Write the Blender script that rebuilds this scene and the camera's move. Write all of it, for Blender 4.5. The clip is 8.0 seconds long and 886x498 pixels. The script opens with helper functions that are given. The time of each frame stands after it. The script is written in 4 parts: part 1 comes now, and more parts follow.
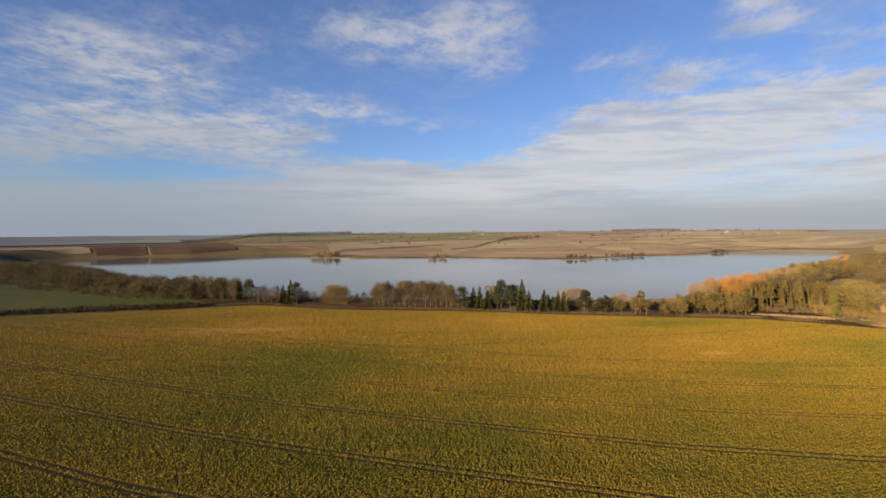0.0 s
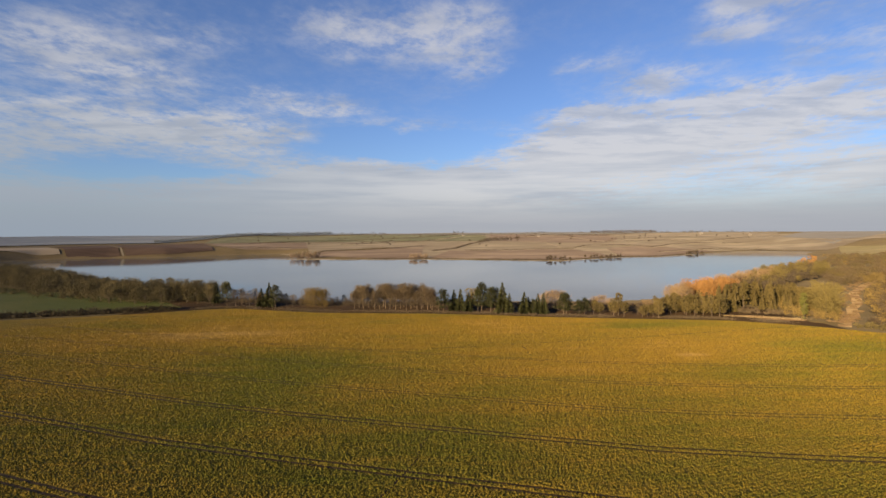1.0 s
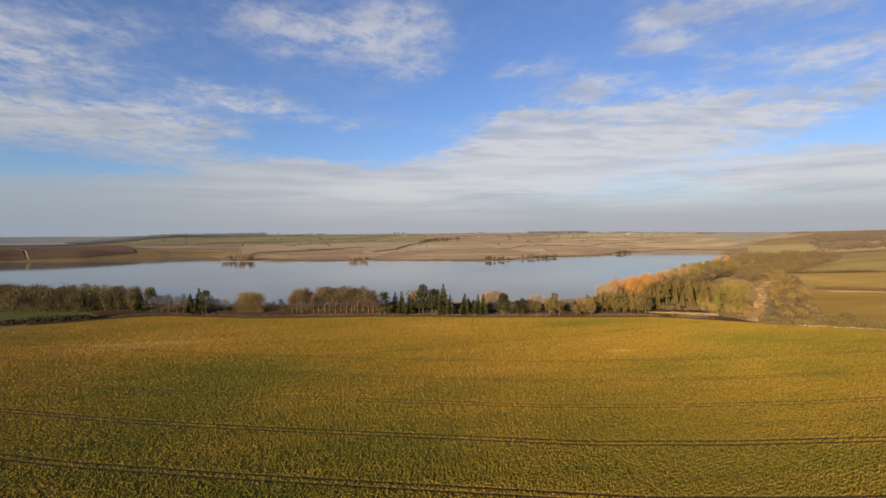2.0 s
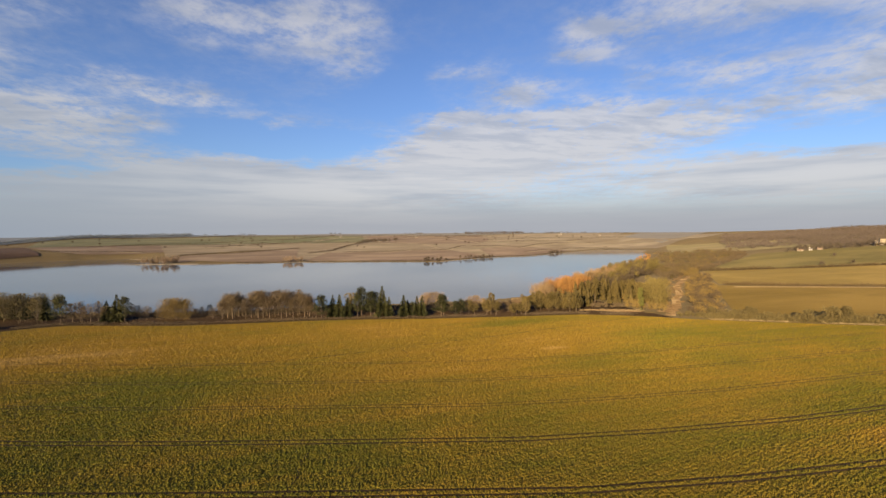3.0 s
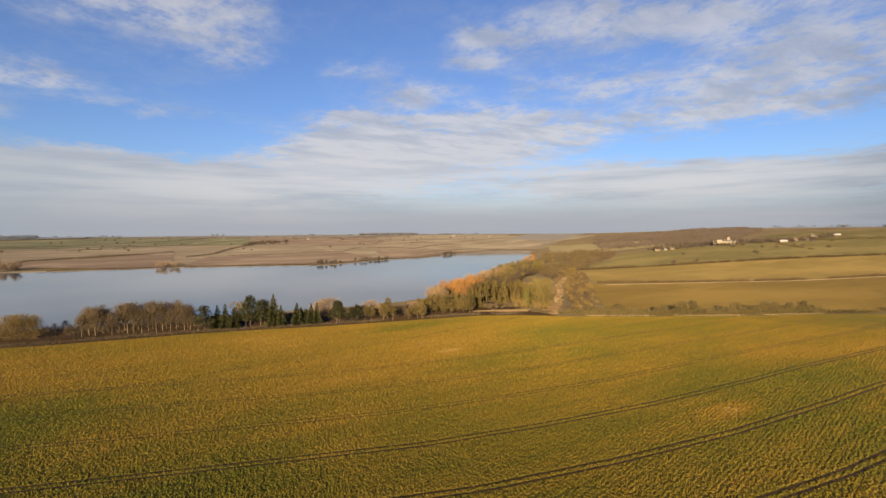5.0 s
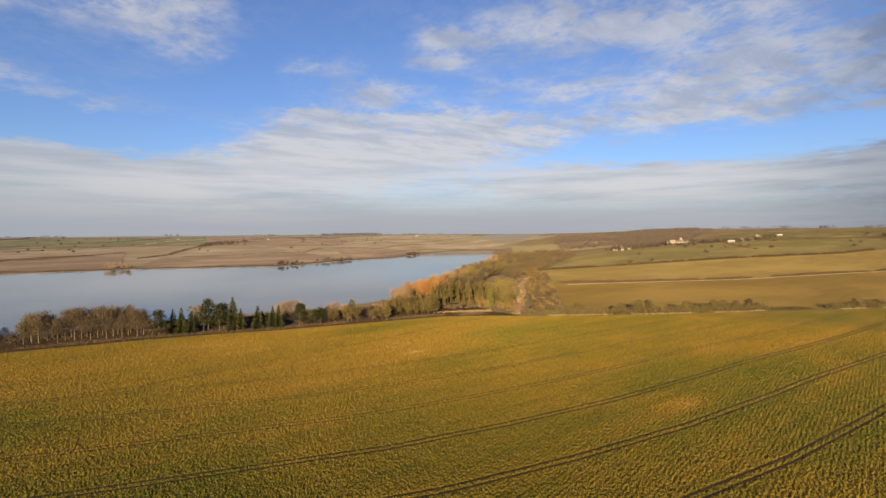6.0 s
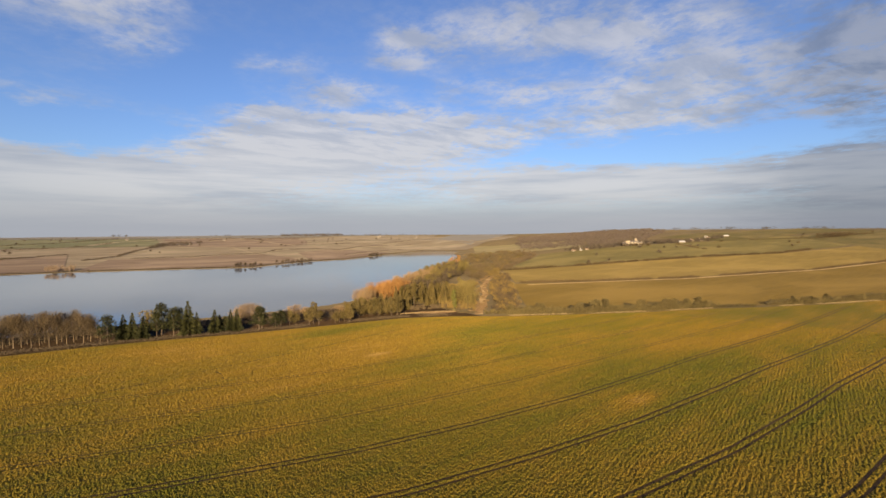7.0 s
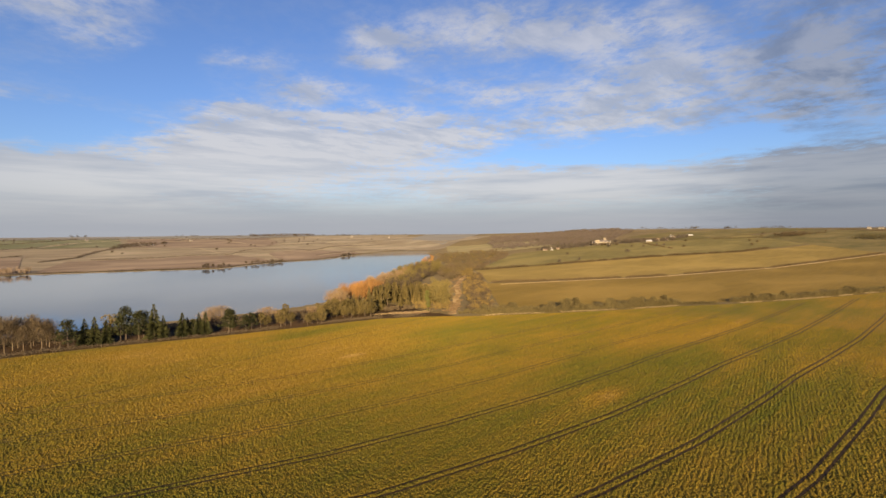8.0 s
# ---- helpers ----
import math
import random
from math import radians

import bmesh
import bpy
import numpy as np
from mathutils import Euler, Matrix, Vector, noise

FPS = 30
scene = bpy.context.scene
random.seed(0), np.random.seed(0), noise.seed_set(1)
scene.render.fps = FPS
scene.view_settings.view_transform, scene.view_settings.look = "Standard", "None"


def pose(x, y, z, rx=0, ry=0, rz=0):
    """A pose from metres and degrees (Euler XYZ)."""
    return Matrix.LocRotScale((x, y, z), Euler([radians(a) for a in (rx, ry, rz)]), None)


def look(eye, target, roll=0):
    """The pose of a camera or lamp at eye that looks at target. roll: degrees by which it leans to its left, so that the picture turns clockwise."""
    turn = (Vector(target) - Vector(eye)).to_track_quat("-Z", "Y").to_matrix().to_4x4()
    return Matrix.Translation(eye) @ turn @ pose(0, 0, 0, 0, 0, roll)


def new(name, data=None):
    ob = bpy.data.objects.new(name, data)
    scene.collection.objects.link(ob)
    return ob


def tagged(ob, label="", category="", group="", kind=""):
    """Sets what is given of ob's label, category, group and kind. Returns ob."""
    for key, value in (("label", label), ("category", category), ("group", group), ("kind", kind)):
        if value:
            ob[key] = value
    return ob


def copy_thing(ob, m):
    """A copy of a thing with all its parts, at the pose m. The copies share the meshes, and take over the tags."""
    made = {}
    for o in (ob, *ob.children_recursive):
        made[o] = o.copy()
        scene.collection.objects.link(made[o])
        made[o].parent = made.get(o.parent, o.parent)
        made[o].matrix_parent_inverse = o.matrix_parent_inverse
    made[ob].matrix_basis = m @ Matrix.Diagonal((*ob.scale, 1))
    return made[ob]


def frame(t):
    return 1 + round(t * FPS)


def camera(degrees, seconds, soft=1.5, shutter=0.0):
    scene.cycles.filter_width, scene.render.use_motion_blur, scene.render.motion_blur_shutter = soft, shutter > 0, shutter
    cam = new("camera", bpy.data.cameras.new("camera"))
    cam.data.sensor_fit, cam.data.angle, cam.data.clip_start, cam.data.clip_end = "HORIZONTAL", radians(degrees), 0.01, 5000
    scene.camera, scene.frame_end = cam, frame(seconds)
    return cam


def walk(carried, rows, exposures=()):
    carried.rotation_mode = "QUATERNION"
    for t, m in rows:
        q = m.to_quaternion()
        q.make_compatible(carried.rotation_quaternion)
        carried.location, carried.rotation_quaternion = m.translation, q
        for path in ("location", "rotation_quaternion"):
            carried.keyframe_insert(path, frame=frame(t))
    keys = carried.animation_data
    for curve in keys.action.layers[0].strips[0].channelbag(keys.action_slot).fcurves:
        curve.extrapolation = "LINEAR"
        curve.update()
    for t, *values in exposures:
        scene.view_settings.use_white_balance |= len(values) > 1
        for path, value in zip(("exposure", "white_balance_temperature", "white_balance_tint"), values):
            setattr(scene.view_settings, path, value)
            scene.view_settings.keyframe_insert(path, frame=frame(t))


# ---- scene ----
cam = camera(86.2, 8.0)
PATH = [
    (0.0, pose(0.00, 0.00, 47.00, 88.00, 0.57, 0.00)),
    (0.5, pose(0.00, 0.06, 47.61, 88.03, 0.47, -0.27)),
    (1.0, pose(-0.02, 0.08, 48.19, 88.06, 0.44, -2.32)),
    (1.5, pose(-0.08, 0.02, 48.75, 88.08, 0.44, -5.73)),
    (3.0, pose(-0.82, -1.17, 50.16, 88.04, 0.53, -16.99)),
    (3.5, pose(-1.09, -1.47, 50.75, 88.06, 0.49, -20.38)),
    (4.0, pose(-1.40, -1.76, 51.37, 88.04, 0.51, -23.43)),
    (4.5, pose(-1.73, -2.02, 52.01, 88.05, 0.48, -26.28)),
    (5.0, pose(-2.10, -2.29, 52.60, 88.05, 0.52, -29.65)),
    (6.5, pose(-3.50, -3.02, 53.73, 88.03, 0.44, -35.99)),
    (7.0, pose(-3.95, -3.30, 54.00, 88.05, 0.45, -38.59)),
    (7.5, pose(-4.40, -3.59, 54.24, 88.02, 0.52, -41.24)),
    (8.0, pose(-4.84, -3.87, 54.49, 87.99, 0.54, -41.87)),
]
walk(cam, PATH, exposures=[(0.0, 0.98, 7150, 11), (8.0, 0.98, 7150, 11)])

# ---- light: a low winter sun behind the camera, a half clouded sky ----
SUN_AZ, SUN_EL = 221.7, 12.0      # degrees clockwise from +y, and above the horizon
sun = new("sun", bpy.data.lights.new("sun", "SUN"))
sun.data.energy, sun.data.angle, sun.data.color = 5.0, radians(0.6), (1.0, 0.80, 0.51)
sun.matrix_world = look((-650 * math.cos(0.2), -730 * math.cos(0.2), 208), (0, 0, 0))


class Nodes:
    """A short way to write node trees."""

    def __init__(self, tree):
        self.tree = tree
        tree.nodes.clear()

    def add(self, kind, **inputs):
        n = self.tree.nodes.new(kind)
        for key, value in inputs.items():
            self.put(n.inputs[int(key[1:]) if key[0] == "i" and key[1:].isdigit() else key.replace("_", " ")], value)
        return n

    def put(self, socket, value):
        if isinstance(value, bpy.types.NodeSocket):
            self.tree.links.new(value, socket)
        else:
            socket.default_value = value

    def math(self, op, a, b=0.0, third=0.0):
        n = self.tree.nodes.new("ShaderNodeMath")
        n.operation = op
        for i, value in enumerate((a, b, third)):
            self.put(n.inputs[i], value)
        return n.outputs[0]

    def vector(self, op, a, b):
        n = self.tree.nodes.new("ShaderNodeVectorMath")
        n.operation = op
        self.put(n.inputs[0], a)
        self.put(n.inputs[1], b)
        return n.outputs[0]

    def dot(self, a, b):
        return self.vector("DOT_PRODUCT", a, b).node.outputs["Value"]

    def ramp(self, x, lo, hi, out_lo=0.0, out_hi=1.0):
        n = self.tree.nodes.new("ShaderNodeMapRange")
        n.interpolation_type = "SMOOTHSTEP"
        for i, value in enumerate((x, lo, hi, out_lo, out_hi)):
            self.put(n.inputs[i], value)
        return n.outputs[0]

    def mix(self, fac, a, b, blend="MIX"):
        n = self.tree.nodes.new("ShaderNodeMix")
        n.data_type, n.blend_type = "RGBA", blend
        self.put(n.inputs[0], fac)
        self.put(n.inputs[6], (*a, 1) if isinstance(a, tuple) and len(a) == 3 else a)
        self.put(n.inputs[7], (*b, 1) if isinstance(b, tuple) and len(b) == 3 else b)
        return n.outputs[2]

    def noise(self, vector, scale, detail=4.0, rough=0.55, distortion=0.0):
        n = self.tree.nodes.new("ShaderNodeTexNoise")
        for key, value in (("Vector", vector), ("Scale", scale), ("Detail", detail), ("Roughness", rough), ("Distortion", distortion)):
            self.put(n.inputs[key], value)
        return n.outputs["Fac"]

    def scaled(self, vector, x, y, z, turn=0.0):
        n = self.tree.nodes.new("ShaderNodeMapping")
        self.put(n.inputs["Vector"], vector)
        n.inputs["Scale"].default_value = (x, y, z)
        n.inputs["Rotation"].default_value = (0, 0, radians(turn))
        return n.outputs[0]


def make_sky():
    world = bpy.data.worlds.new("sky")
    scene.world = world
    world.use_nodes = True
    n = Nodes(world.node_tree)
    sky = n.add("ShaderNodeTexSky")
    sky.sky_type, sky.sun_disc = "NISHITA", False
    sky.sun_elevation, sky.sun_rotation = radians(SUN_EL), radians(SUN_AZ)
    sky.air_density, sky.dust_density, sky.ozone_density = 1.0, 0.6, 2.0
    d = n.add("ShaderNodeTexCoord").outputs["Generated"]
    xyz = n.add("ShaderNodeSeparateXYZ", Vector=d)
    x, y, z = xyz.outputs
    el = n.math("MULTIPLY", n.math("ARCSINE", z), 57.2958)
    az = n.math("MULTIPLY", n.math("ARCTAN2", x, y), 57.2958)
    deep = n.math("ADD", n.math("MAXIMUM", z, 0.0), 0.085)
    sheet = n.add("ShaderNodeCombineXYZ", X=n.math("DIVIDE", x, deep), Y=n.math("DIVIDE", y, deep), Z=3.7).outputs[0]
    puff = n.noise(n.scaled(sheet, 1.0, 0.85, 1.0, 20), 5.4, 7, 0.64, 0.15)
    fine = n.noise(n.scaled(sheet, 1.0, 0.8, 1.0, -35), 15.0, 5, 0.62, 0.15)
    mottle = n.math("ADD", n.math("MULTIPLY", puff, 0.62), n.math("MULTIPLY", fine, 0.38))
    # ragged edges: the angles are stirred before the banks are laid out
    stir = n.math("MULTIPLY", n.math("SUBTRACT", n.noise(sheet, 1.7, 5, 0.6), 0.5), 13.0)
    lift = n.math("MULTIPLY", n.math("SUBTRACT", n.noise(n.scaled(sheet, 1.0, 1.0, 1.0, 70), 2.6, 5, 0.6), 0.5), 4.5)
    place = n.add("ShaderNodeCombineXYZ", X=n.math("ADD", az, stir), Y=n.math("ADD", el, n.math("MULTIPLY", lift, n.ramp(el, 2.0, 12.0, 0.25, 1.0))), Z=0.0).outputs[0]
    cover = 0.17
    for ba, be, wa, we, weight in CLOUD_BANKS + CLOUD_GAPS + CLOUD_PUFFS:
        q = n.vector("MULTIPLY", n.vector("SUBTRACT", place, (ba, be, 0)), (1 / wa, 1 / we, 0))
        bell = n.math("EXPONENT", n.math("MULTIPLY", n.dot(q, q), -0.8))
        cover = n.math("MULTIPLY_ADD", bell, weight, third=cover)
    low = n.ramp(el, 0.5, 6.5, 1.0, 0.0)
    cover = n.math("ADD", n.math("MULTIPLY", cover, n.ramp(mottle, 0.3, 0.68, n.ramp(el, 4.0, 13.0, 0.6, 0.3), 1.3)), n.math("MULTIPLY", low, 0.55))
    thick = n.ramp(cover, 0.04, 0.92)
    shade = n.ramp(n.noise(n.scaled(sheet, 0.8, 1.5, 1.0, 25), 2.4, 6, 0.6, 0.3), 0.34, 0.66)
    bars = n.noise(n.add("ShaderNodeCombineXYZ", X=n.math("MULTIPLY", az, 0.06), Y=n.math("MULTIPLY", el, 0.7), Z=1.3).outputs[0], 1.0, 4, 0.55, 0.15)
    shade = n.mix(n.ramp(el, 6.0, 11.0), n.ramp(bars, 0.27, 0.68), shade)
    # the sunlit front of the largest bank
    bright = n.vector("MULTIPLY", n.vector("SUBTRACT", place, (27, 9.0, 0)), (1 / 17, 1 / 4, 0))
    shade = n.math("MULTIPLY_ADD", n.math("EXPONENT", n.math("MULTIPLY", n.dot(bright, bright), -1.0)), 0.4, third=shade)
    white = n.mix(shade, CLOUD_GREY, CLOUD_WHITE)
    dark = n.ramp(n.math("ADD", az, n.math("MULTIPLY", stir, 0.6)), 64, 80)
    white = n.mix(n.math("MULTIPLY", dark, n.ramp(shade, 0.0, 1.0, 0.95, 0.6)), white, CLOUD_DARK)
    white = n.mix(n.math("MULTIPLY", n.ramp(az, 12, -38), n.ramp(el, 16.0, 5.0)), white, CLOUD_BLUE)
    base = n.mix(1.0, sky.outputs[0], SKY_TINT, "MULTIPLY")
    col = n.mix(n.math("MULTIPLY", thick, n.ramp(el, 8.0, 20.0, 0.88, 0.7)), base, white)
    haze = n.ramp(n.math("ABSOLUTE", el), 0.4, 5.5, 0.9, 0.0)
    col = n.mix(haze, col, n.mix(n.math("MULTIPLY", dark, 0.55), n.mix(n.ramp(az, -40, 5), HAZE_BLUE, HAZE), CLOUD_DARK))
    back = n.add("ShaderNodeBackground", Color=col, Strength=0.1)
    n.tree.links.new(back.outputs[0], n.add("ShaderNodeOutputWorld").inputs[0])


CLOUD_WHITE, CLOUD_GREY, CLOUD_DARK = (3.2, 3.3, 3.55), (2.05, 2.28, 2.75), (0.80, 0.98, 1.38)
CLOUD_BLUE = (1.75, 2.05, 2.5)
HAZE, HAZE_BLUE, SKY_TINT = (1.88, 2.1, 2.52), (1.45, 1.82, 2.35), (0.46, 0.58, 0.90)
# clouds by azimuth, elevation, their half widths in degrees, and weight: low banks, then puffs higher up
CLOUD_BANKS = [
    (-32.2, 10.9, 9.7, 1.8, 0.8), (-40.6, 7.9, 4.7, 1.4, 0.6), (-20.9, 10.9, 7.1, 1.7, 0.6), (-5.6, 5.9, 22.4, 2.1, 0.85), (-39.9, 3.8, 4.8, 0.7, 0.6),
    (20.2, 9.9, 8.1, 2.6, 1.4), (31.6, 10.2, 12.9, 2.6, 1.1), (54.3, 5.9, 11.8, 1.7, 0.8), (-4.1, 5.3, 23.1, 2.6, 0.6),
    (80.7, 6.1, 4.6, 1.5, 0.95), (82.3, 3.1, 4.0, 0.7, 0.8), (65.4, 5.4, 21.2, 1.5, 0.8), (-9.5, 14.9, 3.9, 0.9, 0.55),
    (-15.9, 14.3, 3.1, 1.0, 0.5), (-2.2, 12.5, 6.1, 0.8, 0.4), (36.7, 13.1, 7.5, 0.9, 0.6), (43.1, 11.5, 8.1, 0.8, 0.6),
]
CLOUD_GAPS = [(-27, 6.6, 9, 0.9, -0.9), (-2, 10.3, 9, 1.5, -0.9), (60, 8.6, 12, 1.1, -0.9), (11, 17, 5, 4, -0.3), (75, 9.5, 4, 1.2, -0.6)]
CLOUD_PUFFS = [
    (-37.4, 17.3, 5.1, 2.4, 0.55), (-29.6, 15.8, 6.1, 2.2, 0.5), (-8.7, 22.3, 5.9, 2.2, 0.5), (3.3, 22.4, 6.0, 3.4, 0.65), (7.3, 18.8, 3.3, 1.8, 0.4),
    (-27.4, 20.4, 5.3, 1.6, 0.3), (26.3, 15.9, 4.0, 1.1, 0.7), (20.2, 13.8, 4.7, 0.5, 0.7), (19.6, 18.7, 2.7, 1.1, 0.5), (36.1, 22.2, 3.7, 1.6, 0.7),
    (33.0, 19.5, 4.0, 0.8, 0.6), (39.8, 16.7, 3.6, 1.2, 0.35), (49.9, 22.7, 9.2, 2.8, 0.8), (60.0, 20.5, 4.9, 1.4, 0.6),
    (65.4, 17.0, 7.4, 1.8, 0.7), (62.5, 13.3, 8.9, 2.5, 0.95), (48.5, 16.1, 4.0, 1.2, 0.6), (80.1, 15.3, 5.8, 5.4, 0.9), (67.0, 21.4, 6.1, 1.6, 0.5),
]
make_sky()


# ---- the lie of the land ----
LAKE_LEVEL = -8.0
FAR_SHORE = [(-930, 1060), (-900, 1150), (-791, 1205), (-654, 1208), (-500, 1335), (-400, 1335), (-310, 1215), (-255, 1110), (-335, 1082),
             (-229, 1038), (-103, 1022), (0, 1008), (169, 948), (263, 903), (349, 966), (426, 1007), (525, 1023),
             (690, 1146), (813, 1239), (960, 1300), (1059, 1232)]
NEAR_SHORE = [(923, 1107), (822, 976), (644, 773), (440, 590), (290, 455), (210, 392), (150, 374), (60, 386), (-70, 394),
              (-160, 418), (-260, 480), (-400, 610), (-560, 760), (-780, 920)]
LAKE = np.array(FAR_SHORE + NEAR_SHORE, float)


def smooth(a, b, x):
    s = np.clip((np.asarray(x, float) - a) / (b - a), 0, 1)
    return s * s * (3 - 2 * s)


def lake_distance(x, y):
    """Metres from the shore: positive on the water, negative on land."""
    x, y = np.asarray(x, float), np.asarray(y, float)
    best, inside = np.full(x.shape, 1e9), np.zeros(x.shape, bool)
    for (ax, ay), (bx, by) in zip(LAKE, np.roll(LAKE, -1, axis=0)):
        dx, dy = bx - ax, by - ay
        s = np.clip(((x - ax) * dx + (y - ay) * dy) / (dx * dx + dy * dy), 0, 1)
        best = np.minimum(best, np.hypot(x - ax - s * dx, y - ay - s * dy))
        if dy:
            inside ^= ((ay > y) != (by > y)) & (x < ax + (y - ay) / dy * dx)
    return np.where(inside, best, -best)


def terrain(x, y):
    """Height of the ground in metres: flat crop field, lake bed, far hills, the slope with the manor."""
    x, y = np.asarray(x, float), np.asarray(y, float)
    r, az = np.hypot(x, y), np.degrees(np.arctan2(x, y))
    roll = np.sin(x * 0.0041 + 1.0) * np.sin(y * 0.0033 + 0.4) + 0.5 * np.sin(x * 0.009 + y * 0.007)
    rough = smooth(900, 2000, r)
    far = np.interp(r, [0, 1050, 1500, 2100, 2700, 3300, 4900], [-6, -6, 7, 28, 46, 44, 40]) + 2.5 * roll * rough
    right = np.interp(r, [0, 800, 1300, 1900, 2500, 3200, 4900], [0, 0, 17, 40, 60, 54, 42]) + 1.5 * roll * rough
    left = np.interp(r, [0, 1150, 1500, 1900, 2600, 4000, 4900], [0, -5, 14, 16, 8, 34, 44]) + 1.5 * roll * rough
    w_right, w_left = smooth(42, 64, az), smooth(-18, -30, az)
    far = far - 7 * smooth(12, 40, az) * smooth(1600, 2600, r)
    land = far * (1 - w_right) * (1 - w_left) + right * w_right + left * w_left
    land = land * smooth(520, 820, r) * np.where(np.abs(az) > 115, 0.0, 1.0)
    land = land + 9 * np.exp(-((x + 640) ** 2 + (y - 560) ** 2) / 200.0 ** 2)
    d = lake_distance(x, y)
    bank = smooth(0, 1, -d / (75 + 260 * smooth(14, 34, az) * smooth(800, 1150, r)))
    return np.where(d > 0, LAKE_LEVEL - np.minimum(3.0, 0.3 + d * 0.06), (LAKE_LEVEL + 0.25) * (1 - bank) + land * bank)


EDGE_X = [-620, -430, -253, -199, -170, -142, -125, -103, -64, -29, 5, 37, 67, 121, 164, 193, 217, 266, 302, 347, 386, 433, 494, 539, 700]
EDGE_Y = [130, 225, 276, 288, 297, 309, 312, 304, 290, 285, 281, 274, 265, 254, 246, 229, 208, 177, 156, 134, 111, 87, 62, 46, -15]


def edge(x):
    """The far edge of the crop field."""
    return np.interp(x, EDGE_X, EDGE_Y)


def tram(x):
    """The bend that the drill rows and the wheel tracks follow: y of the row that starts at y = 0."""
    x = np.asarray(x, float)
    bend = np.interp(x, [-134, -97, -64, -30, 0, 51, 84, 124, 173, 205, 244, 300, 374], [47, 33, 20, 9, 0, -15, -21, -26, -28.6, -29.5, -32.5, -36, -37.5])
    return bend + np.where(x < -134, -0.38 * (x + 134), 0.0)




# ---- materials ----
def material(name, rough=0.9, spec=0.2):
    """A new material: its node helper, its shader and the place on the ground in metres."""
    m = bpy.data.materials.new(name)
    m.use_nodes = True
    n = Nodes(m.node_tree)
    shader = n.add("ShaderNodeBsdfPrincipled", Roughness=rough)
    shader.inputs["Specular IOR Level"].default_value = spec
    shader.inputs["Diffuse Roughness"].default_value = 1.0 if rough > 0.7 else 0.0
    n.tree.links.new(shader.outputs[0], n.add("ShaderNodeOutputMaterial").inputs[0])
    return m, n, shader, n.add("ShaderNodeNewGeometry").outputs["Position"]


def plain(name, a, b, rough=0.9, scale=1.0, spec=0.2, vary=0.35, bump=0.0, metal=0.0):
    """Two tones mixed by grain and patches, a little different on every object and every island."""
    m, n, shader, at = material(name, rough, spec)
    shader.inputs["Metallic"].default_value = metal
    fac = n.math("ADD", n.math("MULTIPLY", n.noise(at, scale, 5), 0.7), n.math("MULTIPLY", n.noise(at, scale * 0.13, 3), 0.5))
    own = n.math("ADD", n.add("ShaderNodeObjectInfo").outputs["Random"], n.add("ShaderNodeNewGeometry").outputs["Random Per Island"])
    fac = n.math("ADD", fac, n.math("MULTIPLY", n.math("SUBTRACT", own, 1.0), vary))
    n.put(shader.inputs["Base Color"], n.mix(n.ramp(fac, 0.25, 0.95), a, b))
    if bump:
        n.put(shader.inputs["Normal"], n.add("ShaderNodeBump", Strength=bump, Height=n.noise(at, scale * 3, 4)).outputs[0])
    return m


def field_material(name, a, b, c, grain=0.35, stretch=0.12, turn=0.0, patch=0.012, bump=0.5):
    """A farm field: drill rows, patches and grain."""
    m, n, shader, at = material(name, 0.95, 0.1)
    rows = n.noise(n.scaled(at, stretch, 1.0, 1.0, turn), grain, 4, 0.6)
    blot = n.noise(n.scaled(at, 0.5, 1.0, 1.0, turn), patch, 5, 0.6, 0.5)
    col = n.mix(n.ramp(rows, 0.3, 0.7), a, b)
    col = n.mix(n.ramp(blot, 0.42, 0.66), col, c)
    n.put(shader.inputs["Base Color"], col)
    n.put(shader.inputs["Normal"], n.add("ShaderNodeBump", Strength=bump, Distance=0.3, Height=n.noise(at, 1.2, 5)).outputs[0])
    return m


